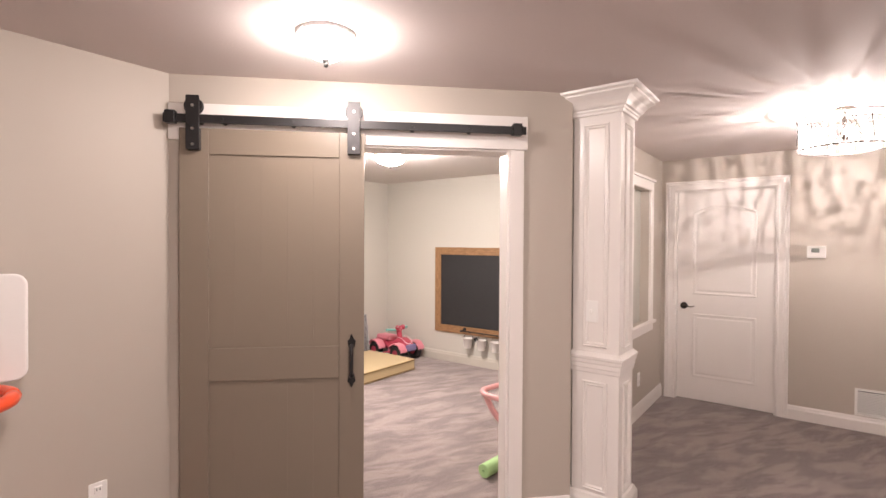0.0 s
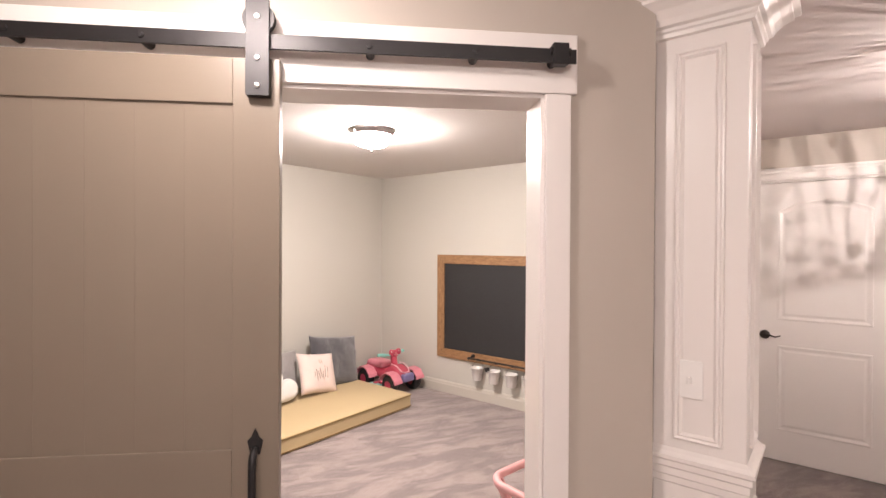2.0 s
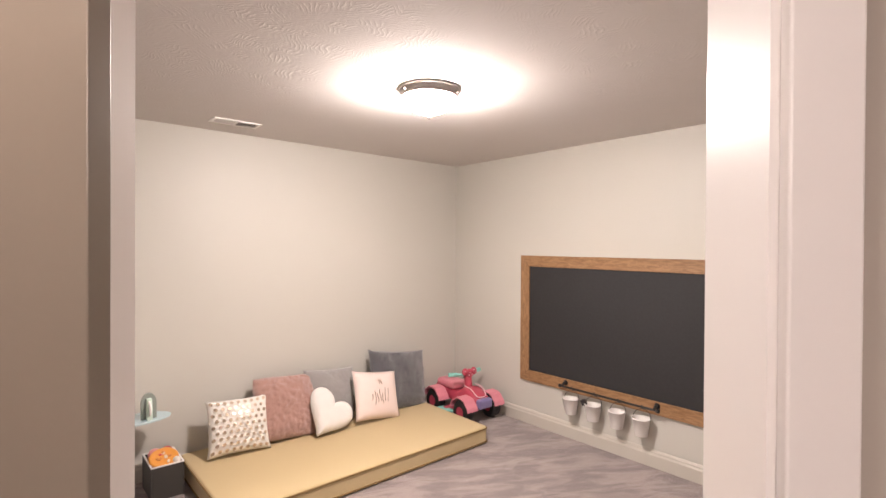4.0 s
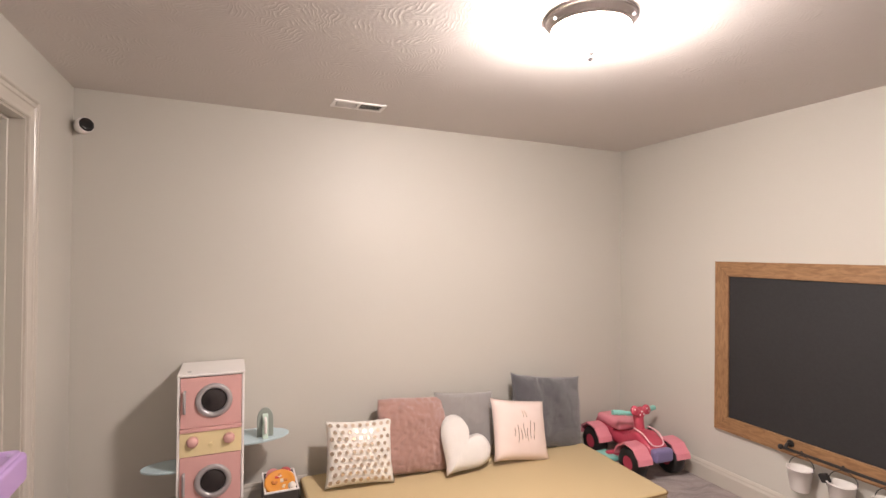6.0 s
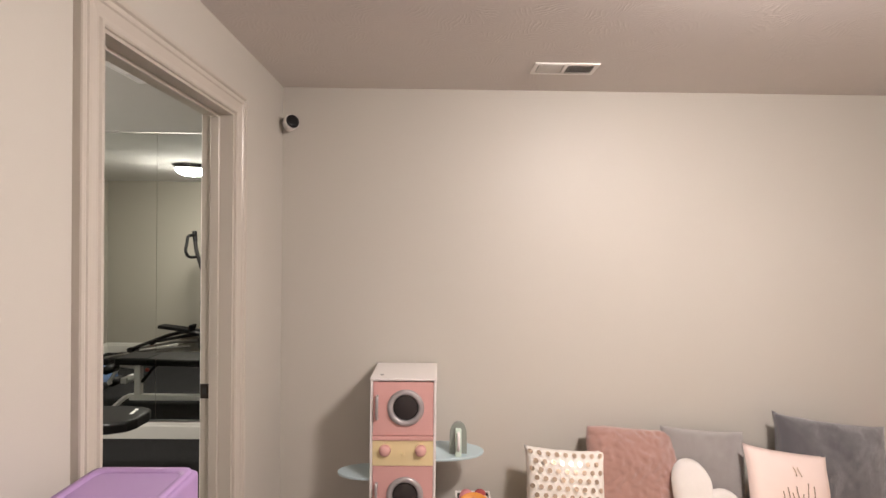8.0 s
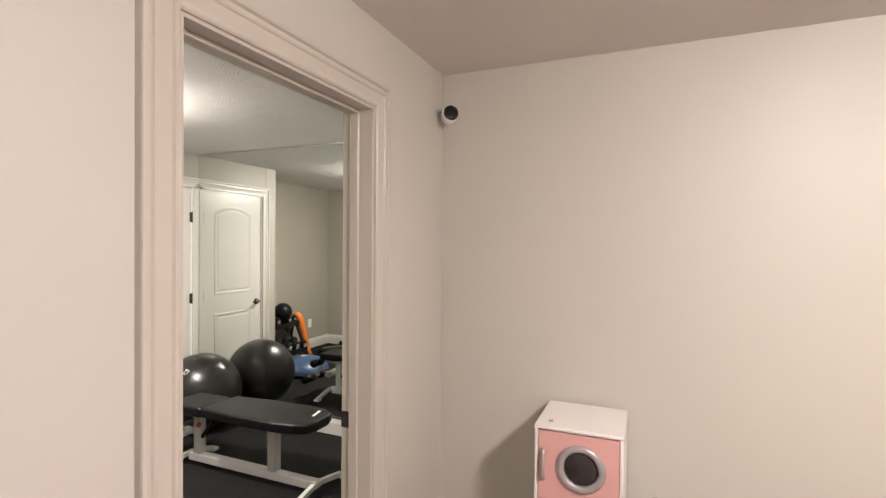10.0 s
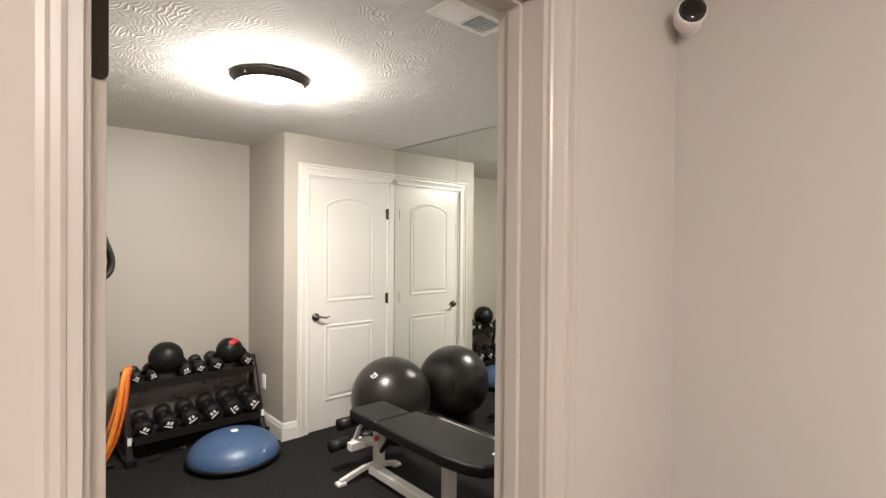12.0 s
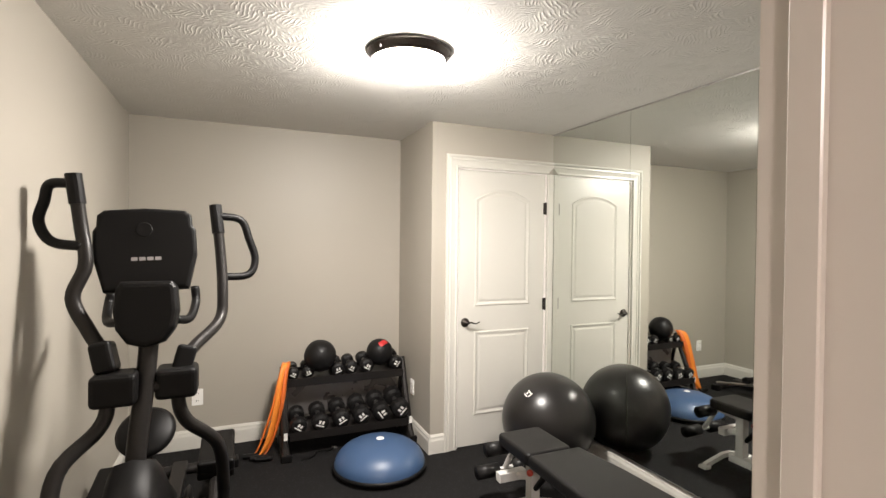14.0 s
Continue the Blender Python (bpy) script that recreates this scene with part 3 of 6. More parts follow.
def gym_door():
    """The gym's own door, swung wide open into the gym."""
    ob = tagged(thing("door_gym", pose(GD1 - 0.022, GY1 - 0.012, 0, 0, 0, -63), "white gym door swung open against the side wall", "door"), kind="structure")
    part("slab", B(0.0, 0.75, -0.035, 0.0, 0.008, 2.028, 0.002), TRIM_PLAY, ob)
    for out in (arch_panel(0.138, 0.612, 1.035, 1.90, 0.075), arch_panel(0.138, 0.612, 0.23, 0.85, 0)):
        for y, t in ((-0.035, 90), ):
            part("panel_moulding", moulding(out, [(0, -0.0005), (0.003, 0.006), (0.008, 0.007), (0.014, 0.003), (0.020, 0.0005)], pose(0, y, 0, t, 0, 0)), TRIM, ob)
    for z in (0.28, 1.03, 1.79):
        o = [(x, y) for x, y in rounded(0.034, 0.15, 0.012)]
        bm = prism(o, 0, 0.003)
        bmesh.ops.transform(bm, matrix=pose(-0.003, -0.0175, z, 90, 0, 90), verts=bm.verts[:])
        part("hinge", bm, BRONZE, ob, "dark bronze hinge leaf")
    part("knob", L([(0, 0), (0.03, 0), (0.028, 0.01), (0.012, 0.014), (0.012, 0.03), (0.026, 0.045), (0.022, 0.062), (0, 0.066)], 20, pose(0.69, -0.035, 0.93, 90, 0, 0)), BRONZE, ob, smooth=True)
    return ob


gym_door()
ob = thing("strike_plate", pose(GD0 + 0.0142, 1.385, 0.90), "dark bronze strike plate on the gym door lining", "strike plate")
part("plate", B(0, 0.003, -0.018, 0.02, -0.03, 0.03, 0.001), BRONZE, ob)
part("lip", B(0.0, 0.006, 0.018, 0.03, -0.014, 0.014, 0.001), BRONZE, ob)
part("hole", B(0.0025, 0.0036, -0.008, 0.008, -0.012, 0.012), DARKSLOT, ob)


# ---- barn door with its rail ----
def barn_door():
    w, ht = 0.886, 2.075
    ob = tagged(thing("barn_door", diag_pose(-0.441, 0.026), "taupe painted sliding barn door with flat panels, slid open", "door"), kind="structure")
    # y runs from the wall outwards as -y
    for n in range(5):
        a, b = 0.125 + n * (w - 0.25) / 5, 0.125 + (n + 1) * (w - 0.25) / 5
        part("plank", B(a + 0.00005, b - 0.00005, -0.027, -0.004, 0.1, ht - 0.1, 0.0005, seg=1), DOORPAINT, ob)
    part("back_board", B(0.01, w - 0.01, -0.006, 0.0, 0.02, ht - 0.01), DOORPAINT, ob)
    for a, b in ((0, 0.134), (w - 0.125, w)):
        part("stile", B(a, b, -0.036, -0.001, 0.015, ht, 0.002), DOORPAINT, ob)
    for a, b in ((0.015, 0.22), (0.836, 0.997), (1.949, ht)):
        part("rail", B(0.1345, w - 0.1255, -0.0355, -0.001, a, b, 0.002), DOORPAINT, ob)
    # pull
    hx, z0, z1 = 0.824, 0.79, 1.05
    hnd = part("pull_handle", T([(hx, -0.040, z0 + 0.05), (hx, -0.066, z0 + 0.065), (hx, -0.072, z0 + 0.1), (hx, -0.072, z1 - 0.1), (hx, -0.066, z1 - 0.065), (hx, -0.040, z1 - 0.05)], 0.0105, 10), IRON, ob, "black iron pull with spade ends", True)
    for zc, s in ((z0 + 0.035, -1), (z1 - 0.035, 1)):
        out = [(-0.013, -0.03 * s), (0.013, -0.03 * s), (0.019, 0.0), (0.021, 0.008 * s), (0.010, 0.018 * s), (0.006, 0.03 * s), (0.0, 0.042 * s), (-0.006, 0.03 * s), (-0.010, 0.018 * s), (-0.021, 0.008 * s), (-0.019, 0.0)]
        if s < 0:
            out = out[::-1]
        bm = prism(out, 0, 0.006, 0.0015, 1)
        bmesh.ops.transform(bm, matrix=pose(hx, -0.036, zc, 90, 0, 0), verts=bm.verts[:])
        part("plate", bm, IRON, hnd)
    # hangers with their wheels
    for u in (0.071, 0.833):
        out = rounded(0.062, 0.262, 0.006)
        bm = prism(out, 0, 0.006, 0.001, 1)
        bmesh.ops.transform(bm, matrix=pose(u, -0.0605, 2.095, 90, 0, 0), verts=bm.verts[:])
        hg = part("hanger", bm, IRON, ob, "black strap hanger with roller")
        part("spacer", B(u - 0.03, u + 0.03, -0.0605, -0.036, 1.966, 2.07), IRON, hg)
        part("wheel", L([(0, -0.011), (0.042, -0.011), (0.044, -0.006), (0.038, -0.004), (0.038, 0.004), (0.044, 0.006), (0.042, 0.011), (0, 0.011)], 28, pose(u, -0.046, 2.176, 90, 0, 0)), IRON, hg)
        for z in (1.99, 2.065, 2.176):
            part("bolt", L([(0, 0), (0.008, 0), (0.007, 0.005), (0, 0.006)], 6, pose(u, -0.0665, z, 90, 0, 0)), STEEL, hg, "steel bolt")
    return ob


barn_door()


def barn_rail():
    ob = thing("barn_door_rail", diag_pose(-0.51, 0.0), "black flat steel barn-door rail with stops and standoffs", "rail")
    part("bar", B(0, 1.80, -0.076, -0.068, 2.097, 2.138, 0.001), IRON, ob)
    for u in (0.16, 0.27, 0.60, 1.20, 1.50, 1.74):
        part("standoff", T([(u, -0.021, 2.112), (u, -0.068, 2.112)], 0.013, 14, 0), IRON, ob)
        part("bolt", L([(0, 0), (0.009, 0), (0.008, 0.005), (0, 0.006)], 6, pose(u, -0.076, 2.117, 90, 0, 0)), IRON, ob)
    for u in (0.035, 1.75):
        st = part("end_stop", B(u - 0.024, u + 0.024, -0.09, -0.055, 2.09, 2.152, 0.004), IRON, ob)
        part("bumper", T([(u - 0.03, -0.075, 2.13), (u + 0.03, -0.075, 2.13)], 0.012, 12, 0), IRON, st)
    return ob


barn_rail()


# ---- lamps ----
# Nickel with shade put into its colour, so finials show against glowing bowls.
FINIAL = surface("darkened_nickel", (0.07, 0.066, 0.063), 0.5, metal=0.3)


def flush_lamp(x, y, r, drop, glass, metal, label, depth, finial=True):
    """A sloping metal pan on the ceiling and a glowing bowl hung from it."""
    ob = thing("ceiling_lamp", pose(x, y, H), label, "ceiling lamp", "flush ceiling lamps")
    part("pan", L([(0, -0.0005), (r * 0.97, -0.0005), (r, -0.004), (r, -0.010), (r * 0.965, -0.013), (r * 0.955, -0.018), (r * 0.90, -depth * 0.72), (r * 0.88, -depth * 0.78), (r * 0.86, -depth), (r * 0.80, -depth), (r * 0.80, -0.004), (0, -0.003)], 48), metal, ob, smooth=False)
    prof = [(r * 0.84 * math.cos(a) ** 0.85, -depth * 0.96 - (drop - depth * 0.96) * math.sin(a)) for a in [radians(90 * k / 10) for k in range(10)]] + [(0, -drop)]
    part("glass_dome", L(prof, 44), glass, ob, "glowing frosted glass dome", True)
    for k in range(3):
        a = 2 * math.pi * k / 3 + 0.5
        part("screw", L([(0, 0), (0.006, 0.001), (0.006, 0.012), (0, 0.014)], 10, pose(0, 0, -depth * 0.6, 0, 0, math.degrees(a)) @ pose(r * 0.9, 0, 0, 0, 90, 0)), metal, ob)
    if finial:
        part("finial", L([(0, -drop + 0.001), (0.019, -drop + 0.001), (0.016, -drop - 0.007), (0.007, -drop - 0.014), (0.013, -drop - 0.022), (0, -drop - 0.034)], 14), FINIAL, ob, "darkened nickel finial", True)
    return ob


flush_lamp(-1.01, 1.44, 0.118, 0.105, glow("hall_glass", WARM, LAMP_HALL * 0.68), PLATE, "round flush ceiling lamp with frosted glass, lit", 0.022)
# Added out of view to fill light on the column and slanted wall.
flush_lamp(1.3, 0.2, 0.155, 0.115, glow("hall_fill_glass", WARM, LAMP_HALL * 1.95), PLATE, "round flush ceiling lamp with frosted glass, lit", 0.022)
flush_lamp(-2.55, 3.44, 0.163, 0.122, glow("play_glass", WARM, LAMP_PLAY), NICKEL, "round flush ceiling lamp with nickel rim and finial, lit", 0.044)
flush_lamp(-3.80, -0.345, 0.192, 0.115, glow("gym_glass", NEUTRAL, LAMP_GYM), BRONZE, "round flush ceiling lamp with dark bronze rim, lit", 0.046, False)


def chandelier(x, y):
    ob = thing("drum_chandelier", pose(x, y, 0), "crystal bead drum chandelier with dark wire rings, lit", "chandelier")
    rr = 0.225
    for z, r in ((2.29, 0.233), (2.102, rr)):
        part("ring", L([(r, z - 0.0035), (r + 0.005, z - 0.0035), (r + 0.005, z + 0.0035), (r, z + 0.0035), (r, z - 0.0035)], 40), BRONZE, ob, "dark wire ring")
    part("stem", L([(0.05, H - 0.006), (0.05, H - 0.02), (0.012, H - 0.03), (0.012, 2.20), (0, 2.20)], 20), BRONZE, ob)
    for k in range(3):
        a = 2 * math.pi * k / 3 + 0.4
        part("arm", T([(0, 0, 2.30), (rr * math.cos(a), rr * math.sin(a), 2.30)], 0.004, 6, 0), BRONZE, ob)
        part("candle", T([(0.014 * math.cos(a), 0.014 * math.sin(a), 2.15), (0.014 * math.cos(a), 0.014 * math.sin(a), 2.203 + (0.016, 0.0, -0.014)[k])], 0.008, 8, 0), BRONZE, ob)
        part("bulb", L([(0, 2.204), (0.0018, 2.206), (0.0026, 2.210), (0.0018, 2.215), (0, 2.218)], 10, pose(0.014 * math.cos(a), 0.014 * math.sin(a), (0.016, 0.0, -0.014)[k])), glow("bulb", WARM, LAMP_CHAND), ob, "glowing bulb", True)
    # crystal strands and wire twigs round the drum
    rnd = random.Random(4)
    bead = surface("crystal_bead", (0.85, 0.84, 0.82), 0.12, var=0.02, bump=0)
    bead.node_tree.nodes["Principled BSDF"].inputs["Transmission Weight"].default_value = 0.3
    for k in range(84):
        a = 2 * math.pi * (k + rnd.uniform(-0.3, 0.3)) / 84
        bm = bmesh.new()
        z = 2.286 - rnd.uniform(0, 0.014)
        while z > 2.115:
            size = rnd.uniform(0.0045, 0.0075)
            z -= size
            r = rr + rnd.uniform(-0.010, 0.004)
            b = a + rnd.uniform(-0.025, 0.025)
            if rnd.random() < 0.80:
                bmesh.ops.create_icosphere(bm, subdivisions=1, radius=size, matrix=Matrix.Translation((r * math.cos(b), r * math.sin(b), z)) @ Matrix.Diagonal((1, 1, rnd.uniform(1.0, 1.4), 1)))
            z -= size + rnd.uniform(0.001, 0.009)
        rod(bm, (rr * math.cos(a), rr * math.sin(a), 2.29), (rr * math.cos(a), rr * math.sin(a), 2.105), 0.0006, 4)
        part("crystal_strand", bm, bead, ob, "clear crystal drops on a wire")
    bm = bmesh.new()
    for k in range(30):
        a, b = rnd.uniform(0, 6.28), rnd.uniform(-0.35, 0.35)
        z0, z1 = rnd.uniform(2.10, 2.16), rnd.uniform(2.22, 2.30)
        tube(bm, [((rr + 0.008) * math.cos(a + b * t), (rr + 0.008) * math.sin(a + b * t), z0 + (z1 - z0) * t) for t in (0, 0.33, 0.66, 1)], 0.0016, 5, 2)
    tagged(part("wire_twigs", bm, BRONZE, ob, "dark wire twigs"), kind="stuff")
    return ob


chandelier(0.69, 3.97)


# ---- mirrors in the gym ----
for a, b in ((CL_Y + 0.004, -0.636), (-0.634, 0.18), (0.182, 1.0), (1.002, GY1 - 0.004)):
    ob = thing("wall_mirror", pose(GX0, 0, 0), "tall frameless wall mirror panel in the gym", "mirror", "gym mirror panels")
    part("pane", B(-0.006, 0.0, a, b, 0.142, H - 0.012), MIRROR, ob)
ob = thing("mirror_channel", pose(GX0, 0, 0), "slim metal channel under the gym mirrors", "mirror channel")
part("top_strip", B(-0.008, 0.005, CL_Y + 0.004, GY1 - 0.004, H - 0.0118, H - 0.002), STEEL, ob)
part("strip", B(-0.008, 0.006, CL_Y + 0.022, GY1 - 0.004, 0.138, 0.1415), STEEL, ob)
part("lip", B(0.0015, 0.005, CL_Y + 0.022, GY1 - 0.004, 0.1416, 0.148), STEEL, ob)


def register(m, w, d, label, slats=9, dark=True):
    """A ceiling or wall register in its own x and y, facing -z."""
    ob = thing("air_vent", m, label, "air vent")
    bm = bmesh.new()
    for a, b, c, e in ((-w / 2, w / 2, -d / 2, -d / 2 + 0.018), (-w / 2, w / 2, d / 2 - 0.018, d / 2), (-w / 2, -w / 2 + 0.018, -d / 2 + 0.018, d / 2 - 0.018), (w / 2 - 0.018, w / 2, -d / 2 + 0.018, d / 2 - 0.018), (-0.008, 0.008, -d / 2 + 0.018, d / 2 - 0.018)):
        box(bm, a, b, c, e, -0.008, -0.001)
    part("frame", bm, PLATE, ob)
    part("backing", B(-w / 2 + 0.015, w / 2 - 0.015, -d / 2 + 0.015, d / 2 - 0.015, -0.0015, 0.0), DARKSLOT, ob)
    for side in (-1, 1):
        for k in range(slats):
            x = side * (0.014 + (w / 2 - 0.036) * (k + 0.5) / slats)
            bm = box(bmesh.new(), -0.0008, 0.0008, -d / 2 + 0.018, d / 2 - 0.018, -0.006, 0.006, m=pose(x, 0, -0.006, 0, 42 * side, 0))
            part("slat", bm, PLATE, ob)
    return ob


register(pose(-3.93, 2.925, H, 0, 0, 90), 0.30, 0.135, "white metal ceiling register with slats in two directions")
register(pose(-4.08, 0.81, H, 0, 0, 0), 0.30, 0.135, "white metal ceiling register with slats in two directions")
ob = thing("air_vent", pose(0.835, HY1, 0.13), "white louvred return-air grille low on the hall wall", "air vent")
part("backing", B(0.01, 0.39, -0.002, 0.0, 0.01, 0.21), DARKSLOT, ob)
bm = bmesh.new()
for a, b, c, d in ((0, 0.4, 0, 0.018), (0, 0.4, 0.202, 0.22), (0, 0.018, 0.018, 0.202), (0.382, 0.4, 0.018, 0.202)):
    box(bm, a, b, -0.010, -0.001, c, d)
part("frame", bm, PLATE, ob)
for k in range(14):
    part("slat", box(bmesh.new(), 0.018, 0.382, -0.006, 0.006, -0.0007, 0.0007, m=pose(0, -0.006, 0.025 + 0.0127 * k, 38, 0, 0)), PLATE, ob)
ob = thing("thermostat", pose(0.572, HY1, 1.463), "white wall thermostat with a small dark display", "thermostat")
bm = prism(rounded(0.13, 0.105, 0.01), 0, 0.026, 0.005)
bmesh.ops.transform(bm, matrix=pose(0, -0.001, 0, 90, 0, 0), verts=bm.verts[:])
part("case", bm, PLATE, ob)
part("display", B(-0.035, 0.02, -0.029, -0.026, -0.005, 0.03), surface("lcd", (0.16, 0.18, 0.16), 0.3), ob)
part("button", B(0.032, 0.048, -0.03, -0.026, -0.005, 0.01, 0.001), PLATE, ob)

# ==== playroom things ====
PINK = surface("pink_plastic", (0.75, 0.16, 0.24), 0.35, var=0.05)
PALEPINK = surface("pale_pink_paint", (0.66, 0.375, 0.35), 0.45, var=0.03)
YELLOW = surface("pale_yellow_paint", (0.76, 0.63, 0.36), 0.45, var=0.03)
MINT = surface("pale_blue_paint", (0.44, 0.55, 0.585), 0.45, var=0.03)
WHITE = surface("white_lacquer", (0.80, 0.77, 0.75), 0.35, var=0.02)
SILVER = surface("silver_plastic", (0.46, 0.44, 0.45), 0.3, metal=0.5)
BLACK = surface("black_plastic", (0.018, 0.017, 0.018), 0.4, var=0.2)
MUSTARD = surface("mustard_fabric", (0.50, 0.385, 0.21), 0.85, var=0.07, scale=5, fine=500, bump=0.35, dist=0.002, sheen=0.2)
PIPING = surface("dark_mustard_piping", (0.20, 0.125, 0.045), 0.8)
GOLD = surface("gold_foil", (0.60, 0.47, 0.36), 0.27, metal=0.6, var=0.05)


def mat(x0, x1, y0, y1, h):
    w, d = x1 - x0, y1 - y0
    ob = thing("floor_mat", pose((x0 + x1) / 2, (y0 + y1) / 2, 0.001), "thick mustard fabric floor mattress with dark piping", "floor mattress")
    bm = prism(rounded(w, d, 0.035, 4), 0, h, 0.014, 3)
    part("cushion", bm, MUSTARD, ob)
    for z in (h - 0.012, 0.016):
        pts = [(x, y, z) for x, y in rounded(w + 0.003, d + 0.003, 0.036, 4)]
        part("piping", T(pts + pts[:1], 0.0055, 8, 0), PIPING, ob, "dark piping along the seam")
    return ob


mat(-4.235, -3.245, 2.665, 4.63, 0.13)


def puff(u, v, t):
    """Half thickness of a pillow at u, v in -1..1."""
    a, b = max(0.0, 1 - abs(u) ** 2.6), max(0.0, 1 - abs(v) ** 2.6)
    return t * (a * b) ** 0.48


def pillow(m, w, h, t, material, label, rough=0.0, seed=0, n=18, group="pillows on the mattress", full=0.0):
    ob = thing("pillow", m, label, "pillow", group)
    bm = bmesh.new()
    grids = []
    for side in (1, -1):
        rows = []
        for j in range(n + 1):
            row = []
            for i in range(n + 1):
                u, v = 2 * i / n - 1, 2 * j / n - 1
                x, y = u * w / 2 * (1 - 0.07 * (1 - full) * (1 - abs(v) ** 3) - 0.07 * full * v ** 6), v * h / 2 * (1 - 0.07 * (1 - full) * (1 - abs(u) ** 3) - 0.07 * full * u ** 6)
                k = noise.noise(Vector((x * 7 + seed, y * 7, side * 2.0)))
                fold = noise.noise(Vector((x * 4 + seed * 5, y * 13 + x * 5, side * 3.0)))
                z = side * puff(u, v, t) * (1 + 0.16 * k - 0.22 * max(0.0, 0.25 - abs(fold)))
                if rough:
                    q = Vector((x * 38 + seed * 3, y * 38, side * 5.0))
                    z += side * rough * noise.noise(q)
                    x += rough * 0.6 * noise.noise(q + Vector((9, 0, 0)))
                    y += rough * 0.6 * noise.noise(q + Vector((0, 9, 0)))
                edge = i in (0, n) or j in (0, n)
                if side == -1 and edge:
                    row.append(grids[0][j][i])
                else:
                    row.append(bm.verts.new((x, y, z if not edge else 0)))
            rows.append(row)
        grids.append(rows)
        for j in range(n):
            for i in range(n):
                q = [rows[j][i], rows[j][i + 1], rows[j + 1][i + 1], rows[j + 1][i]]
                bm.faces.new(q if side == 1 else q[::-1])
    part("cover", bm, material, ob, smooth=True)
    return ob


def lean(xb, y, zb, h, back, turn=0.0, roll=0.0):
    """The pose of a pillow that stands on its lower edge and leans back against the west wall."""
    return pose(xb, y, zb, 0, 0, turn) @ pose(0, 0, 0, 90, 0, 90) @ pose(0, 0, 0, -back, 0, 0) @ pose(0, h / 2, 0, 0, 0, roll)


def fur(name, color):
    return surface(name, color, 0.95, var=0.16, scale=14, fine=260, bump=0.8, dist=0.008, sheen=0.6)


dot = pillow(lean(-3.955, 2.975, 0.142, 0.37, 22, -4, -2), 0.41, 0.37, 0.075, surface("white_cotton", (0.78, 0.75, 0.70), 0.8, var=0.03, fine=300, bump=0.2), "white throw pillow with metallic gold polka dots", 0.004, seed=1, n=30)
bm = bmesh.new()
for j in range(9):
    for i in range(9):
        u, v = -0.88 + (i + 0.5 * (j % 2)) * 0.215, -0.86 + j * 0.215
        if abs(u) > 0.93:
            continue
        ring = []
        for k in range(10):
            a = 2 * math.pi * k / 10
            uu, vv = u + 0.060 * math.cos(a), v + 0.066 * math.sin(a)
            ring.append(bm.verts.new((uu * 0.205 * (1 - 0.07 * (1 - abs(vv) ** 3)), vv * 0.185 * (1 - 0.07 * (1 - abs(uu) ** 3)), puff(uu, vv, 0.075) * 1.10 + 0.004)))
        bm.faces.new(ring)
tagged(part("gold_dots", bm, GOLD, dot, "metallic gold dots"), kind="stuff")
pillow(lean(-3.99, 3.345, 0.137, 0.46, 24, 2, -5), 0.48, 0.46, 0.09, fur("dusty_pink_fur", (0.38, 0.215, 0.18)), "dusty pink shaggy faux-fur pillow", 0.009, 2, 60, full=0.7)
pillow(lean(-4.08, 3.73, 0.137, 0.43, 14, 3, -5), 0.46, 0.43, 0.075, fur("light_grey_plush", (0.29, 0.27, 0.26)), "light grey plush pillow leaning on the wall", 0.006, 3, 26, full=0.15)
pillow(lean(-4.03, 4.375, 0.120, 0.51, 15, 3, -8), 0.62, 0.52, 0.09, fur("slate_grey_plush", (0.082, 0.080, 0.088)), "large slate grey plush pillow leaning on the wall", 0.010, 4, 30, full=0.0)
script = pillow(lean(-3.88, 4.06, 0.140, 0.40, 24, 3, -9), 0.43, 0.40, 0.065, surface("blush_cotton", (0.74, 0.61, 0.56), 0.8, var=0.03, fine=300, bump=0.2), "small blush pillow with gold script lettering", seed=5)
bm = bmesh.new()
for k, (x, y0, y1) in enumerate(((-0.06, -0.09, 0.02), (-0.035, -0.07, 0.0), (-0.01, -0.06, 0.03), (0.015, -0.08, 0.0), (0.04, -0.06, 0.05), (0.065, -0.07, 0.04), (-0.085, -0.05, 0.0), (-0.012, 0.075, 0.115), (0.012, 0.075, 0.115))):
    pts = [(x + 0.006 * math.sin(3 * t + k), y0 + (y1 - y0) * t, puff(x / 0.215, (y0 + (y1 - y0) * t) / 0.20, 0.065) * 1.12 + 0.003) for t in (0, 0.25, 0.5, 0.75, 1)]
    tube(bm, pts, 0.0022, 5, 2)
tagged(part("gold_script", bm, GOLD, script, "gold script strokes"), kind="stuff")


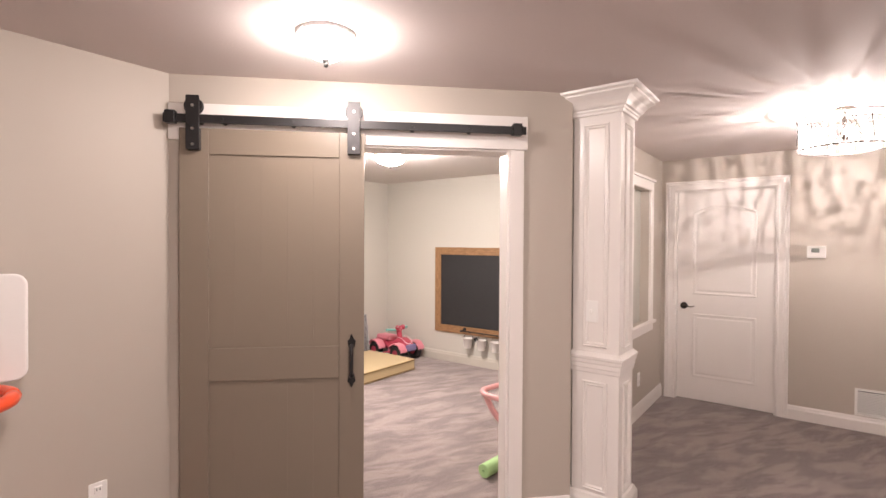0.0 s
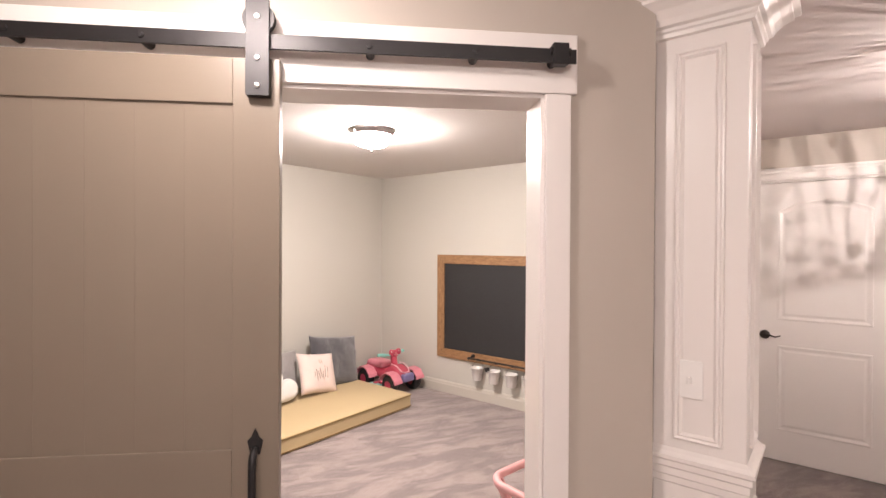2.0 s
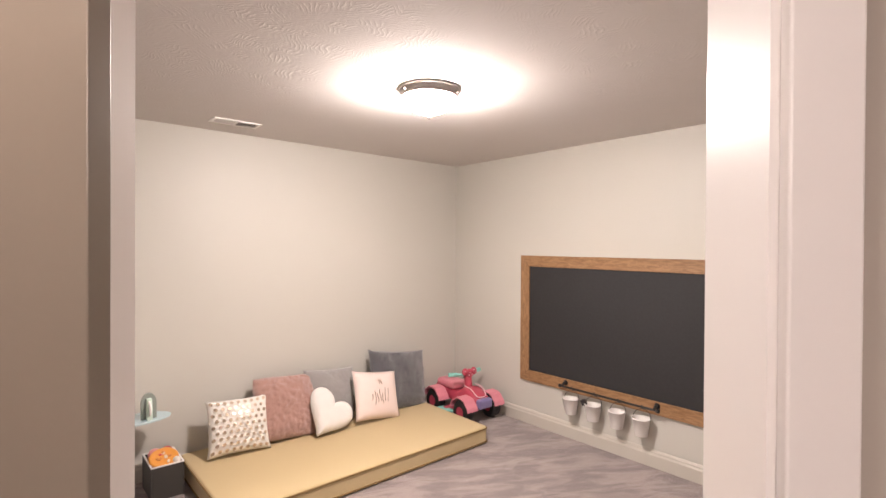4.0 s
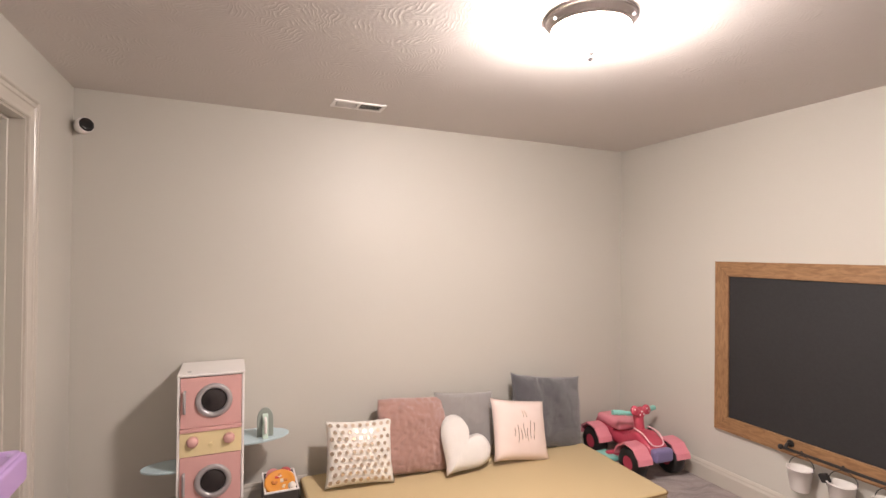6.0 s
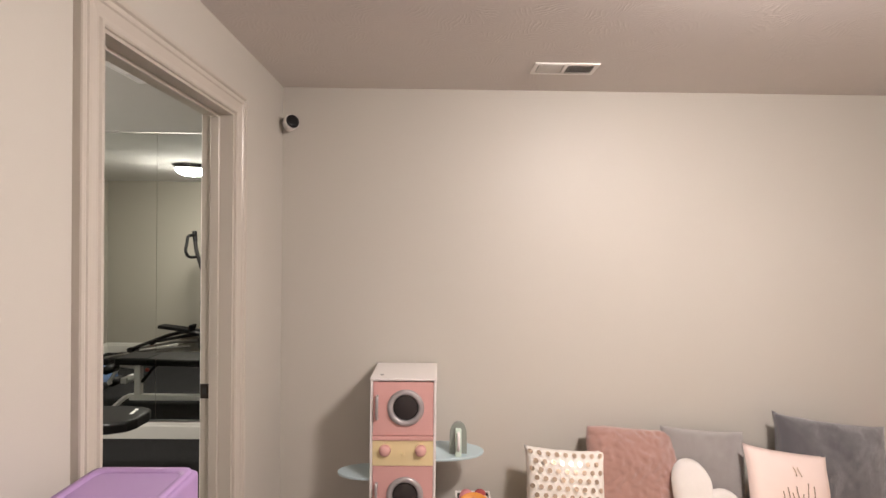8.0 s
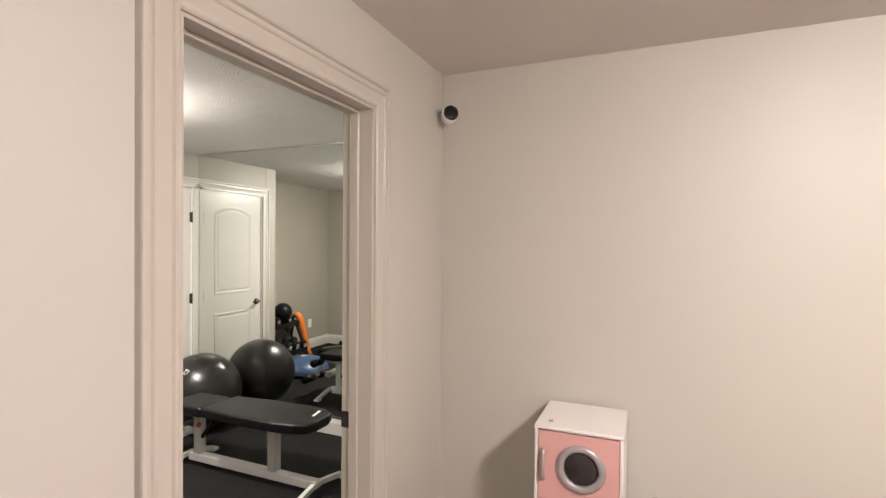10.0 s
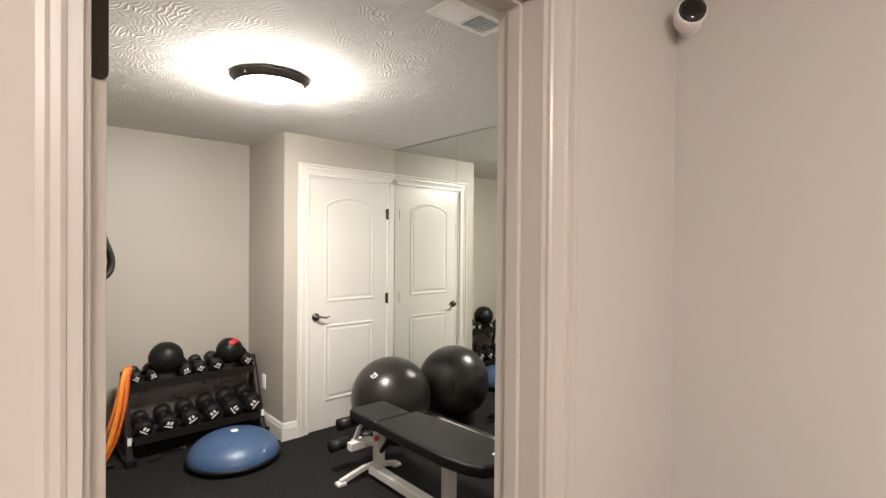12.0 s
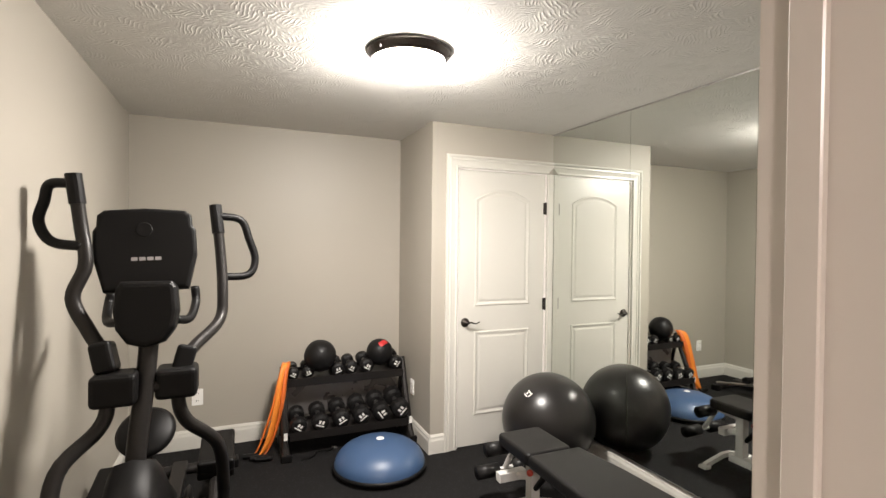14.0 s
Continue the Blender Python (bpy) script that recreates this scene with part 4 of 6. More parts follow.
def heart_pillow():
    ob = thing("pillow", lean(-3.84, 3.608, 0.114, 0.35, 30, 5, -46), "white heart-shaped plush pillow", "pillow", "pillows on the mattress")
    bm, n, rings = bmesh.new(), 40, 7
    outline = []
    for k in range(n):
        a = 2 * math.pi * k / n
        x = 16 * math.sin(a) ** 3
        y = 13 * math.cos(a) - 5 * math.cos(2 * a) - 2 * math.cos(3 * a) - math.cos(4 * a)
        outline.append((x / 16 * 0.185, (y + 2.5) / 15 * 0.176))
    for _ in range(3):
        outline = [((outline[k - 1][0] + 2 * outline[k][0] + outline[(k + 1) % n][0]) / 4, (outline[k - 1][1] + 2 * outline[k][1] + outline[(k + 1) % n][1]) / 4) for k in range(n)]
    outline = [(x * 1.10, y * 1.10) for x, y in outline]
    for side in (1, -1):
        c = bm.verts.new((0, 0, side * 0.062))
        last = None
        for j in range(1, rings + 1):
            s = j / rings
            z = side * 0.062 * max(0.0, 1 - s**2.4) ** 0.5
            ring = [bm.verts.new((x * s, y * s, z)) for x, y in outline]
            for k in range(n):
                a, b = ring[k], ring[(k + 1) % n]
                bm.faces.new((c, a, b) if last is None else (last[k], a, b, last[(k + 1) % n]))
            last = ring
    bmesh.ops.remove_doubles(bm, verts=bm.verts[:], dist=0.0004)
    bmesh.ops.recalc_face_normals(bm, faces=bm.faces[:])
    part("cover", bm, fur("white_plush", (0.78, 0.74, 0.70)), ob, smooth=True)
    return ob


heart_pillow()


def toy_washer():
    x1, y0, y1, h = -3.935, 2.02, 2.335, 0.872
    w, d = y1 - y0, 0.315
    # own x across the front, y into the wall, z up
    ob = thing("toy_laundry", pose(x1, (y0 + y1) / 2, 0.001, 0, 0, 90), "white and pink wooden toy washer-dryer tower with round doors", "toy washer")
    bm = bmesh.new()
    for a, b in ((-w / 2, -w / 2 + 0.012), (w / 2 - 0.012, w / 2)):
        box(bm, a, b, 0, d, 0, h - 0.012, 0.0015, seg=1)
    box(bm, -w / 2 - 0.002, w / 2 + 0.002, 0.0, d, h - 0.0118, h, 0.002, seg=1)
    box(bm, -w / 2 + 0.0122, w / 2 - 0.0122, d - 0.008, d - 0.001, 0.02, h - 0.0122)
    box(bm, -w / 2 + 0.0122, w / 2 - 0.0122, 0.02, d - 0.009, 0.02, 0.032)
    part("body", bm, WHITE, ob)
    part("knob", L([(0, 0), (0.009, 0), (0.009, 0.004), (0, 0.005)], 14, pose(-w / 2 + 0.05, 0.06, h)), SILVER, ob)
    for z0, z1 in ((0.600, h - 0.018), (0.17, 0.452)):
        zc = (z0 + z1) / 2 + 0.006
        dr = part("door", B(-w / 2 + 0.014, w / 2 - 0.014, 0.002, 0.016, z0, z1, 0.002), PALEPINK, ob, "pale pink door with round window")
        part("window_ring", L([(0.060, 0), (0.086, 0), (0.088, 0.006), (0.080, 0.014), (0.066, 0.014), (0.060, 0.005), (0.060, 0)], 36, pose(0.012, 0.002, zc, 90, 0, 0)), SILVER, dr, "silver porthole ring", True)
        part("porthole", L([(0, 0.0), (0.061, 0.0), (0.055, 0.005), (0, 0.009)], 30, pose(0.012, 0.002, zc, 90, 0, 0)), surface("dark_window", (0.03, 0.025, 0.025), 0.12), dr, "dark glossy porthole", True)
        part("handle", T([(-w / 2 + 0.034, 0.002, zc - 0.055), (-w / 2 + 0.034, -0.014, zc - 0.045), (-w / 2 + 0.034, -0.016, zc), (-w / 2 + 0.034, -0.014, zc + 0.045), (-w / 2 + 0.034, 0.002, zc + 0.055)], 0.007, 8), SILVER, dr)
    part("shelf_lip", B(-w / 2 + 0.013, w / 2 - 0.013, -0.006, 0.02, 0.578, 0.597, 0.002), PALEPINK, ob)
    pn = part("control_panel", B(-w / 2 + 0.013, w / 2 - 0.013, 0.0, 0.018, 0.456, 0.576, 0.001), YELLOW, ob, "pale yellow control panel")
    for x in (-0.085, 0.085):
        part("dial", L([(0, 0), (0.028, 0), (0.026, 0.014), (0.018, 0.022), (0, 0.024)], 24, pose(x, 0.0, 0.53, 90, 0, 0)), PALEPINK, pn, "pink round dial", True)
    part("button", L([(0, 0), (0.010, 0), (0.009, 0.006), (0, 0.007)], 16, pose(0, 0, 0.508, 90, 0, 0)), YELLOW, pn)
    # round side shelves
    for s, z, dep in ((1, 0.478, 0.23), (-1, 0.385, 0.17)):
        pts = [(0, 0.02)] + [((0.24 if s > 0 else 0.17) * math.sin(radians(a)), 0.02 + dep / 2 * (1 - math.cos(radians(a)))) for a in range(8, 180, 12)] + [(0, 0.02 + dep)]
        pts = [(s * (w / 2 + 0.001 + x), y) for x, y in pts]
        if s < 0:
            pts = pts[::-1]
        part("side_shelf", prism(pts, z - 0.012, z, 0.002, 1), MINT, ob, "pale blue rounded side shelf")
    return ob


toy_washer()


def toy_iron():
    ob = thing("toy_iron", pose(-4.02, 2.445, 0.4795, 0, 0, 90) @ Matrix.Diagonal((1.22, 1.2, 1.22, 1)), "grey and mint wooden toy iron standing on its heel", "toy iron")
    out = [(-0.035, 0), (0.035, 0)] + [(0.035 * math.cos(radians(a)), 0.075 + 0.055 * math.sin(radians(a))) for a in range(0, 181, 15)]
    bm = prism(out, 0, 0.016, 0.002, 1)
    bmesh.ops.transform(bm, matrix=pose(0, 0.016, 0, 90, 0, 0), verts=bm.verts[:])
    part("soleplate", bm, surface("sage_grey", (0.26, 0.29, 0.26), 0.5), ob)
    out = [(0, 0), (0.03, 0), (0.028, 0.05), (0.012, 0.10), (0.0, 0.105)]
    bm = prism(out, -0.012, 0.012, 0.002, 1)
    bmesh.ops.transform(bm, matrix=pose(0, 0.0, 0, 0, 0, -90) @ pose(0, 0, 0, 90, 0, 0), verts=bm.verts[:])
    part("body", bm, surface("mint_paint", (0.58, 0.70, 0.62), 0.5), ob)
    part("handle", T([(0, -0.012, 0.02), (0, -0.038, 0.035), (0, -0.036, 0.075), (0, -0.01, 0.09)], 0.006, 8), WHITE, ob)
    return ob


toy_iron()


def toy_crate():
    ob = thing("toy_crate", pose(-4.06, 2.53, 0.001), "small white crate heaped with toy food", "toy crate")
    w, d, h = 0.27, 0.18, 0.20
    for a, b, c, e in ((-w / 2, w / 2, -d / 2, -d / 2 + 0.008), (-w / 2, w / 2, d / 2 - 0.008, d / 2), (-w / 2, -w / 2 + 0.008, -d / 2 + 0.008, d / 2 - 0.008), (w / 2 - 0.008, w / 2, -d / 2 + 0.008, d / 2 - 0.008)):
        part("side", B(a, b, c, e, 0.0, h, 0.002, seg=1), surface("dark_crate", (0.05, 0.045, 0.04), 0.6), ob)
        part("rim", B(a - 0.001, b + 0.001, c - 0.001, e + 0.001, h + 0.0005, h + 0.008, 0.001, seg=1), WHITE, ob)
    part("bottom", B(-w / 2 + 0.009, w / 2 - 0.009, -d / 2 + 0.009, d / 2 - 0.009, 0.001, 0.01), WHITE, ob)
    part("heap", B(-w / 2 + 0.01, w / 2 - 0.01, -d / 2 + 0.01, d / 2 - 0.01, 0.011, h - 0.02, 0.01), surface("toy_heap", (0.30, 0.10, 0.08), 0.5, var=0.6, scale=25), ob)
    return ob


toy_crate()
ob = thing("toy_pizza", pose(-4.01, 2.525, 0.214, 6, 24, 10), "round orange toy pizza with red and pale toppings", "toy food")
part("crust", L([(0, 0), (0.072, 0), (0.082, 0.006), (0.082, 0.014), (0.074, 0.018), (0.068, 0.013), (0, 0.013)], 30), surface("orange_crust", (0.72, 0.30, 0.05), 0.45), ob, smooth=True)
rnd = random.Random(3)
for k in range(9):
    a, r = rnd.uniform(0, 6.28), rnd.uniform(0.0, 0.055)
    part("topping", B(-0.012, 0.012, -0.007, 0.007, 0.0, 0.006, 0.002, pose(r * math.cos(a), r * math.sin(a), 0.0132, 0, 0, rnd.uniform(0, 180)), 1), surface("topping", rnd.choice([(0.6, 0.08, 0.06), (0.75, 0.62, 0.5), (0.55, 0.2, 0.05)]), 0.5), ob)
for k, (x, y, r, c) in enumerate(((-4.12, 2.495, 0.040, (0.66, 0.26, 0.28)), (-4.13, 2.565, 0.036, (0.40, 0.06, 0.07)), (-4.085, 2.585, 0.026, (0.72, 0.60, 0.5)), (-3.955, 2.585, 0.024, (0.72, 0.66, 0.6)))):
    ob = thing("toy_food", pose(x, y, 0.212, 10 * k, 20, 40 * k), ("pink toy cake", "dark red toy fruit", "cream toy roll", "cream toy roll")[k] + " piece in the white crate", "toy food", "toy food pieces")
    part("body", L([(0, -r * 0.7), (r * 0.7, -r * 0.6), (r, 0), (r * 0.8, r * 0.6), (r * 0.3, r * 0.8), (0, r * 0.75)], 14), surface("toy_food", c, 0.45), ob, smooth=True)


def quad():
    """A ride-on toy that faces +x."""
    ob = thing("ride_on_quad", pose(-3.865, 4.935, 0.001, 0, 0, -4), "pink toy ride-on quad with black wheels and mint handlebar", "ride-on toy")
    HOT = surface("hot_pink_plastic", (0.47, 0.06, 0.10), 0.35)
    SOFT = surface("soft_pink_plastic", (0.66, 0.235, 0.29), 0.38)
    LILAC = surface("lilac_plastic", (0.20, 0.17, 0.33), 0.4)
    MINTP = surface("mint_plastic", (0.25, 0.58, 0.52), 0.4)
    bm = bmesh.new()
    rows = []
    for x, z0, z1, hw in ((-0.29, 0.17, 0.20, 0.05), (-0.27, 0.14, 0.235, 0.085), (-0.18, 0.12, 0.245, 0.09), (-0.08, 0.10, 0.205, 0.07), (0.0, 0.10, 0.20, 0.07), (0.08, 0.12, 0.26, 0.075), (0.16, 0.13, 0.265, 0.09), (0.24, 0.13, 0.22, 0.085), (0.285, 0.14, 0.18, 0.06)):
        zc, hh = (z0 + z1) / 2, (z1 - z0) / 2
        rows.append([(x, hw * math.copysign(abs(math.cos(a)) ** 0.6, math.cos(a)), zc + hh * math.copysign(abs(math.sin(a)) ** 0.6, math.sin(a))) for a in [2 * math.pi * k / 16 for k in range(16)]])
    rr = ring_loops(bm, rows)
    bm.faces.new(rr[0][::-1])
    bm.faces.new(rr[-1])
    part("body", bm, HOT, ob, smooth=True)
    part("seat", B(-0.27, -0.02, -0.085, 0.085, 0.205, 0.272, 0.03, seg=3), SOFT, ob, "soft pink moulded seat", True)
    for x, y in ((-0.19, -0.15), (-0.19, 0.15), (0.20, -0.155), (0.20, 0.155)):
        w = part("wheel", L([(0.045, -0.045), (0.082, -0.045), (0.096, -0.03), (0.10, 0.0), (0.096, 0.03), (0.082, 0.045), (0.045, 0.045)], 28, pose(x, y, 0.10, 90, 0, 0)), BLACK, ob, "black plastic wheel", True)
        part("hub", L([(0, -0.042), (0.046, -0.042), (0.046, 0.042), (0, 0.042)], 20, pose(x, y, 0.10, 90, 0, 0)), HOT, w, "pink hub")
        # mudguard arch
        bm = bmesh.new()
        ring_loops_rows = []
        for k in range(11):
            a = radians(12 + 156 * k / 10)
            wob = 0.004 * math.sin(k * 2.4)
            ring_loops_rows.append([(x + (r + wob) * math.cos(a), y + o, 0.10 + (r + wob) * math.sin(a)) for r, o in ((0.112, -0.055), (0.122, -0.055), (0.122, 0.055), (0.112, 0.055))])
        rr = ring_loops(bm, ring_loops_rows)
        bm.faces.new(rr[0])
        bm.faces.new(rr[-1])
        bmesh.ops.recalc_face_normals(bm, faces=bm.faces[:])
        part("mudguard", bm, SOFT, ob, "soft pink wavy mudguard")
    part("nose", B(0.255, 0.315, -0.075, 0.075, 0.12, 0.20, 0.02, seg=3), LILAC, ob, "lilac front grille")
    for y in (-0.20, 0.20):
        part("footrest", B(-0.07, 0.07, y - 0.045, y + 0.045, 0.055, 0.085, 0.01), MINTP, ob, "mint footrest")
        part("footrest_arm", B(-0.02, 0.02, min(0, y) + 0.03 * (y > 0), max(0, y) - 0.03 * (y < 0), 0.07, 0.095, 0.004), HOT, ob)
    part("steering_post", T([(0.09, 0, 0.24), (0.07, 0, 0.345)], 0.034, 12, 0), HOT, ob)
    hb = part("handlebar", T([(0.03, -0.17, 0.362), (0.055, -0.07, 0.355), (0.06, 0.0, 0.35), (0.055, 0.07, 0.355), (0.03, 0.17, 0.362)], 0.013, 10), MINTP, ob, "mint handlebar", True)
    for s in (-1, 1):
        part("grip", T([(0.028, s * 0.18, 0.363), (0.045, s * 0.10, 0.358)], 0.017, 10, 0), MINTP, hb)
    bow = part("bow_badge", L([(0, -0.014), (0.034, -0.009), (0.038, 0), (0.034, 0.009), (0, 0.014)], 18, pose(0.095, 0, 0.368, 0, 75, 0)), HOT, ob, "pink plastic bow badge", True)
    for s in (-1, 1):
        part("bow_loop", L([(0, -0.016), (0.030, -0.009), (0.033, 0), (0.030, 0.009), (0, 0.016)], 14, pose(0.095, s * 0.048, 0.382, 0, 75, 0)), HOT, bow, smooth=True)
    for y, z in ((-0.058, 0.392), (-0.042, 0.376), (0.0, 0.376), (0.042, 0.392), (0.058, 0.374), (-0.015, 0.356), (0.016, 0.358)):
        part("white_dot", L([(0, 0), (0.006, 0), (0.005, 0.002), (0, 0.0025)], 8, pose(0.1075, y, z, 0, 80, 0)), WHITE, bow)
    stripe = surface("pale_stripe", (0.85, 0.55, 0.6), 0.4)
    for o in ob.children_recursive:
        if o.type == "MESH":
            o.data.transform(Matrix.Diagonal((1.06, 1.02, 1.07, 1)))
    part("stripe", T([(0.106, -0.06, 0.291), (0.201, -0.065, 0.280), (0.265, -0.05, 0.231), (0.278, 0, 0.220), (0.265, 0.05, 0.231), (0.201, 0.065, 0.280), (0.106, 0.06, 0.291)], 0.005, 6, 4), stripe, ob)
    return ob


quad()

FRAMEWOOD = wood_material("stained_pine", (0.215, 0.112, 0.05), (0.33, 0.185, 0.088))


def chalkboard():
    x0, x1, z0, z1, f = -3.395, -1.69, 0.378, 1.468, 0.094
    w, h = x1 - x0, z1 - z0
    ob = thing("chalkboard", pose(x0, YN, z0), "large black chalkboard in a stained pine frame on the wall", "chalkboard")
    slate = surface("slate", (0.018, 0.0175, 0.019), 0.66, var=0.5, scale=3.5, fine=60, bump=0.05)
    part("board", B(f - 0.005, w - f + 0.005, -0.012, -0.001, f - 0.005, h - f + 0.005), slate, ob)
    for name, out in (("frame_rail", [(0, 0), (w, 0), (w - f, f), (f, f)]), ("frame_rail", [(f, h - f), (w - f, h - f), (w, h), (0, h)]), ("frame_stile", [(0, 0), (f, f), (f, h - f), (0, h)]), ("frame_stile", [(w, 0), (w, h), (w - f, h - f), (w - f, f)])):
        c = Vector((sum(q[0] for q in out) / 4, sum(q[1] for q in out) / 4))
        bm = prism([tuple(Vector(q) - c) for q in out], 0.001, 0.024, 0.002, 1)
        tilt = name == "frame_stile"
        bmesh.ops.transform(bm, matrix=pose(0, 0, 0, 90, 0, 0), verts=bm.verts[:])
        o = part(name, bm, FRAMEWOOD if not tilt else FRAMEWOOD_UP, ob, "stained pine board")
        o.location = (c.x, -0.0, c.y)
    return ob


FRAMEWOOD_UP = wood_material("stained_pine_upright", (0.215, 0.112, 0.05), (0.33, 0.185, 0.088))
for nd in FRAMEWOOD_UP.node_tree.nodes:
    if nd.bl_idname == "ShaderNodeMapping":
        nd.inputs["Scale"].default_value = (9.0, 9.0, 2.0)
chalkboard()


def bucket_rail():
    ob = thing("hanging_rail", pose(0, YN - 0.026, 0), "black iron rail under the chalkboard", "rail")
    part("bar", T([(-2.925, -0.045, 0.425), (-2.155, -0.045, 0.425)], 0.008, 12, 0), IRON, ob)
    for x in (-2.915, -2.165):
        part("bracket", T([(x, 0.0, 0.445), (x, -0.03, 0.445), (x, -0.045, 0.425)], 0.009, 10), IRON, ob)
        part("rosette", L([(0, 0), (0.021, 0), (0.018, 0.006), (0, 0.007)], 18, pose(x, 0.0, 0.445, 90, 0, 0)), IRON, ob)
    for x in (-2.94, -2.14):
        part("end_knob", L([(0, -0.015), (0.013, -0.009), (0.015, 0), (0.013, 0.009), (0, 0.015)], 14, pose(x, -0.045, 0.425, 0, 90, 0)), IRON, ob, smooth=True)


bucket_rail()
ENAMEL = surface("white_enamel", (0.76, 0.73, 0.70), 0.3, var=0.03)


def bucket(x, tilt):
    ob = thing("hanging_bucket", pose(x, YN - 0.074, 0.226, 0, 0, tilt), "small white enamel bucket hung from the rail by a hook", "bucket", "buckets on the rail")
    part("pail", L([(0, 0.002), (0.040, 0.002), (0.042, 0.0), (0.0435, 0.004), (0.060, 0.116), (0.064, 0.118), (0.064, 0.123), (0.058, 0.123), (0.0565, 0.117), (0.040, 0.006), (0, 0.006)], 28), ENAMEL, ob, smooth=True)
    part("handle", T([(-0.061, 0, 0.112), (-0.058, 0.02, 0.145), (-0.03, 0.026, 0.172), (0, 0.028, 0.18), (0.03, 0.026, 0.172), (0.058, 0.02, 0.145), (0.061, 0, 0.112)], 0.0022, 6), IRON, ob)
    part("hook", T([(0, 0.028, 0.178), (0.004, 0.018, 0.20), (0, 0.012, 0.21), (0, 0.004, 0.205), (0, 0.006, 0.195)], 0.0025, 6), IRON, ob)
    return ob


for x, t in ((-2.835, 0), (-2.635, 6), (-2.44, -4), (-2.255, 3)):
    bucket(x, t)
ob = thing("chalk_brush", pose(-2.648, YN - 0.074, 0.234, 10, -24, 0), "dark brush standing in a white bucket", "brush")
part("handle", T([(0, 0, 0), (0, 0, 0.11)], 0.007, 8, 0), BLACK, ob)
part("bristles", B(-0.022, 0.022, -0.012, 0.012, 0.11, 0.155, 0.006), BLACK, ob)


def camera_unit():
    ob = thing("security_camera", pose(XW, 1.56, 2.145, 0, 0, 0), "small white round wall camera with a black lens face", "camera")
    part("mount", L([(0, 0), (0.03, 0), (0.03, 0.008), (0.012, 0.012), (0.010, 0.045), (0, 0.045)], 20, pose(0, -0.035, 0.0, 0, 90, 0)), WHITE, ob)
    m = pose(0.062, -0.012, 0.0, 0, 0, 38) @ pose(0, 0, 0, 0, 84, 0)
    part("shell", L([(0, -0.038), (0.02, -0.036), (0.034, -0.024), (0.039, -0.004), (0.039, 0.03), (0.036, 0.034), (0, 0.032)], 28, m), WHITE, ob, smooth=True)
    part("face", L([(0.0355, 0.0325), (0.035, 0.036), (0.02, 0.039), (0, 0.040)], 28, m), surface("black_glass", (0.01, 0.01, 0.011), 0.15), ob, "glossy black lens face", True)


camera_unit()


def purple_cabinet():
    LAV = surface("lavender_plastic", (0.37, 0.245, 0.47), 0.42, var=0.04, fine=120)
    LAVW = surface("pale_lavender_plastic", (0.66, 0.60, 0.70), 0.45)
    ob = thing("toy_cabinet", pose(-2.545, 1.66, 0.001), "purple plastic toy play cabinet with an overhanging top", "toy cabinet")
    part("body", B(-0.19, 0.19, -0.10, 0.085, 0.0, 0.90, 0.015), LAVW, ob, "pale lavender body")
    for x in (-0.095, 0.095):
        dr = part("door", B(x - 0.085, x + 0.085, 0.0855, 0.093, 0.06, 0.62, 0.006), LAV, ob, "purple moulded door")
        part("handle", B(x * 0.25 - 0.008, x * 0.25 + 0.008, 0.0935, 0.108, 0.42, 0.52, 0.004), LAVW, dr)
    bm = prism(rounded(0.45, 0.245, 0.02), 0.90, 0.975, 0.010, 3)
    part("top", bm, LAV, ob, "purple moulded top")
    bm = bmesh.new()
    ring_loops(bm, [[(x, y, z) for x, y in rounded(0.45 - o, 0.245 - o, 0.02)] for o, z in ((0.02, 0.974), (0.022, 0.982), (0.045, 0.982), (0.055, 0.9755))])
    part("raised_rim", bm, LAV, ob, smooth=True)


purple_cabinet()


def laundry_basket():
    ob = thing("toy_basket", pose(-1.075, 3.14, 0.001, 0, 0, -10), "pale pink plastic toy shopping basket with slotted sides", "basket")
    pp = surface("blush_plastic", (0.78, 0.42, 0.42), 0.4)
    hgt = 0.46
    rim = [(x, y) for x, y in rounded(0.40, 0.30, 0.06, 6)]
    pts = [(x, y, hgt + 0.03 * (abs(x) / 0.2) ** 2) for x, y in rim]
    part("rim", T(pts + pts[:1], 0.019, 8, 0), pp, ob, smooth=True)
    low = [(x * 0.6 + 0.07, y * 0.6) for x, y in rim]
    pts = [(x, y, 0.27) for x, y in low]
    part("lower_rim", T(pts + pts[:1], 0.010, 8, 0), pp, ob)
    part("floor", prism(low, 0.262, 0.27), pp, ob)
    for k in range(0, len(rim), 2):
        x, y = rim[k]
        part("slat", T([(x, y, hgt + 0.02), ((x + low[k][0]) / 2 * 1.05, (y + low[k][1]) / 2 * 1.05, 0.36), (*low[k], 0.27)], 0.012, 6, 3), pp, ob)
    for x, y in ((0.10, -0.06), (0.17, -0.06), (0.10, 0.06), (0.17, 0.06)):
        part("leg", T([(x, y, 0.265), (x + 0.02, y * 1.6, 0.0)], 0.012, 8, 0), pp, ob)


laundry_basket()


def foam_roll():
    GREEN = surface("green_foam", (0.42, 0.66, 0.30), 0.8, var=0.05, fine=200, bump=0.3)
    d = Vector((0.10, 1.0, 0)).normalized()
    a = Vector((-1.135, 2.83, 0.046))
    ob = thing("foam_roll", Matrix.Translation(a) @ pose(0, 0, 0, 0, 0, math.degrees(math.atan2(d.y, d.x))), "light green foam noodle with a hollow core on the carpet", "foam noodle")
    part("tube", L([(0.009, 0.0), (0.040, 0.0), (0.045, 0.004), (0.045, 0.40), (0.040, 0.404), (0.009, 0.404), (0.009, 0.0)], 28, pose(0, 0, 0, 0, 90, 0)), GREEN, ob, smooth=False)


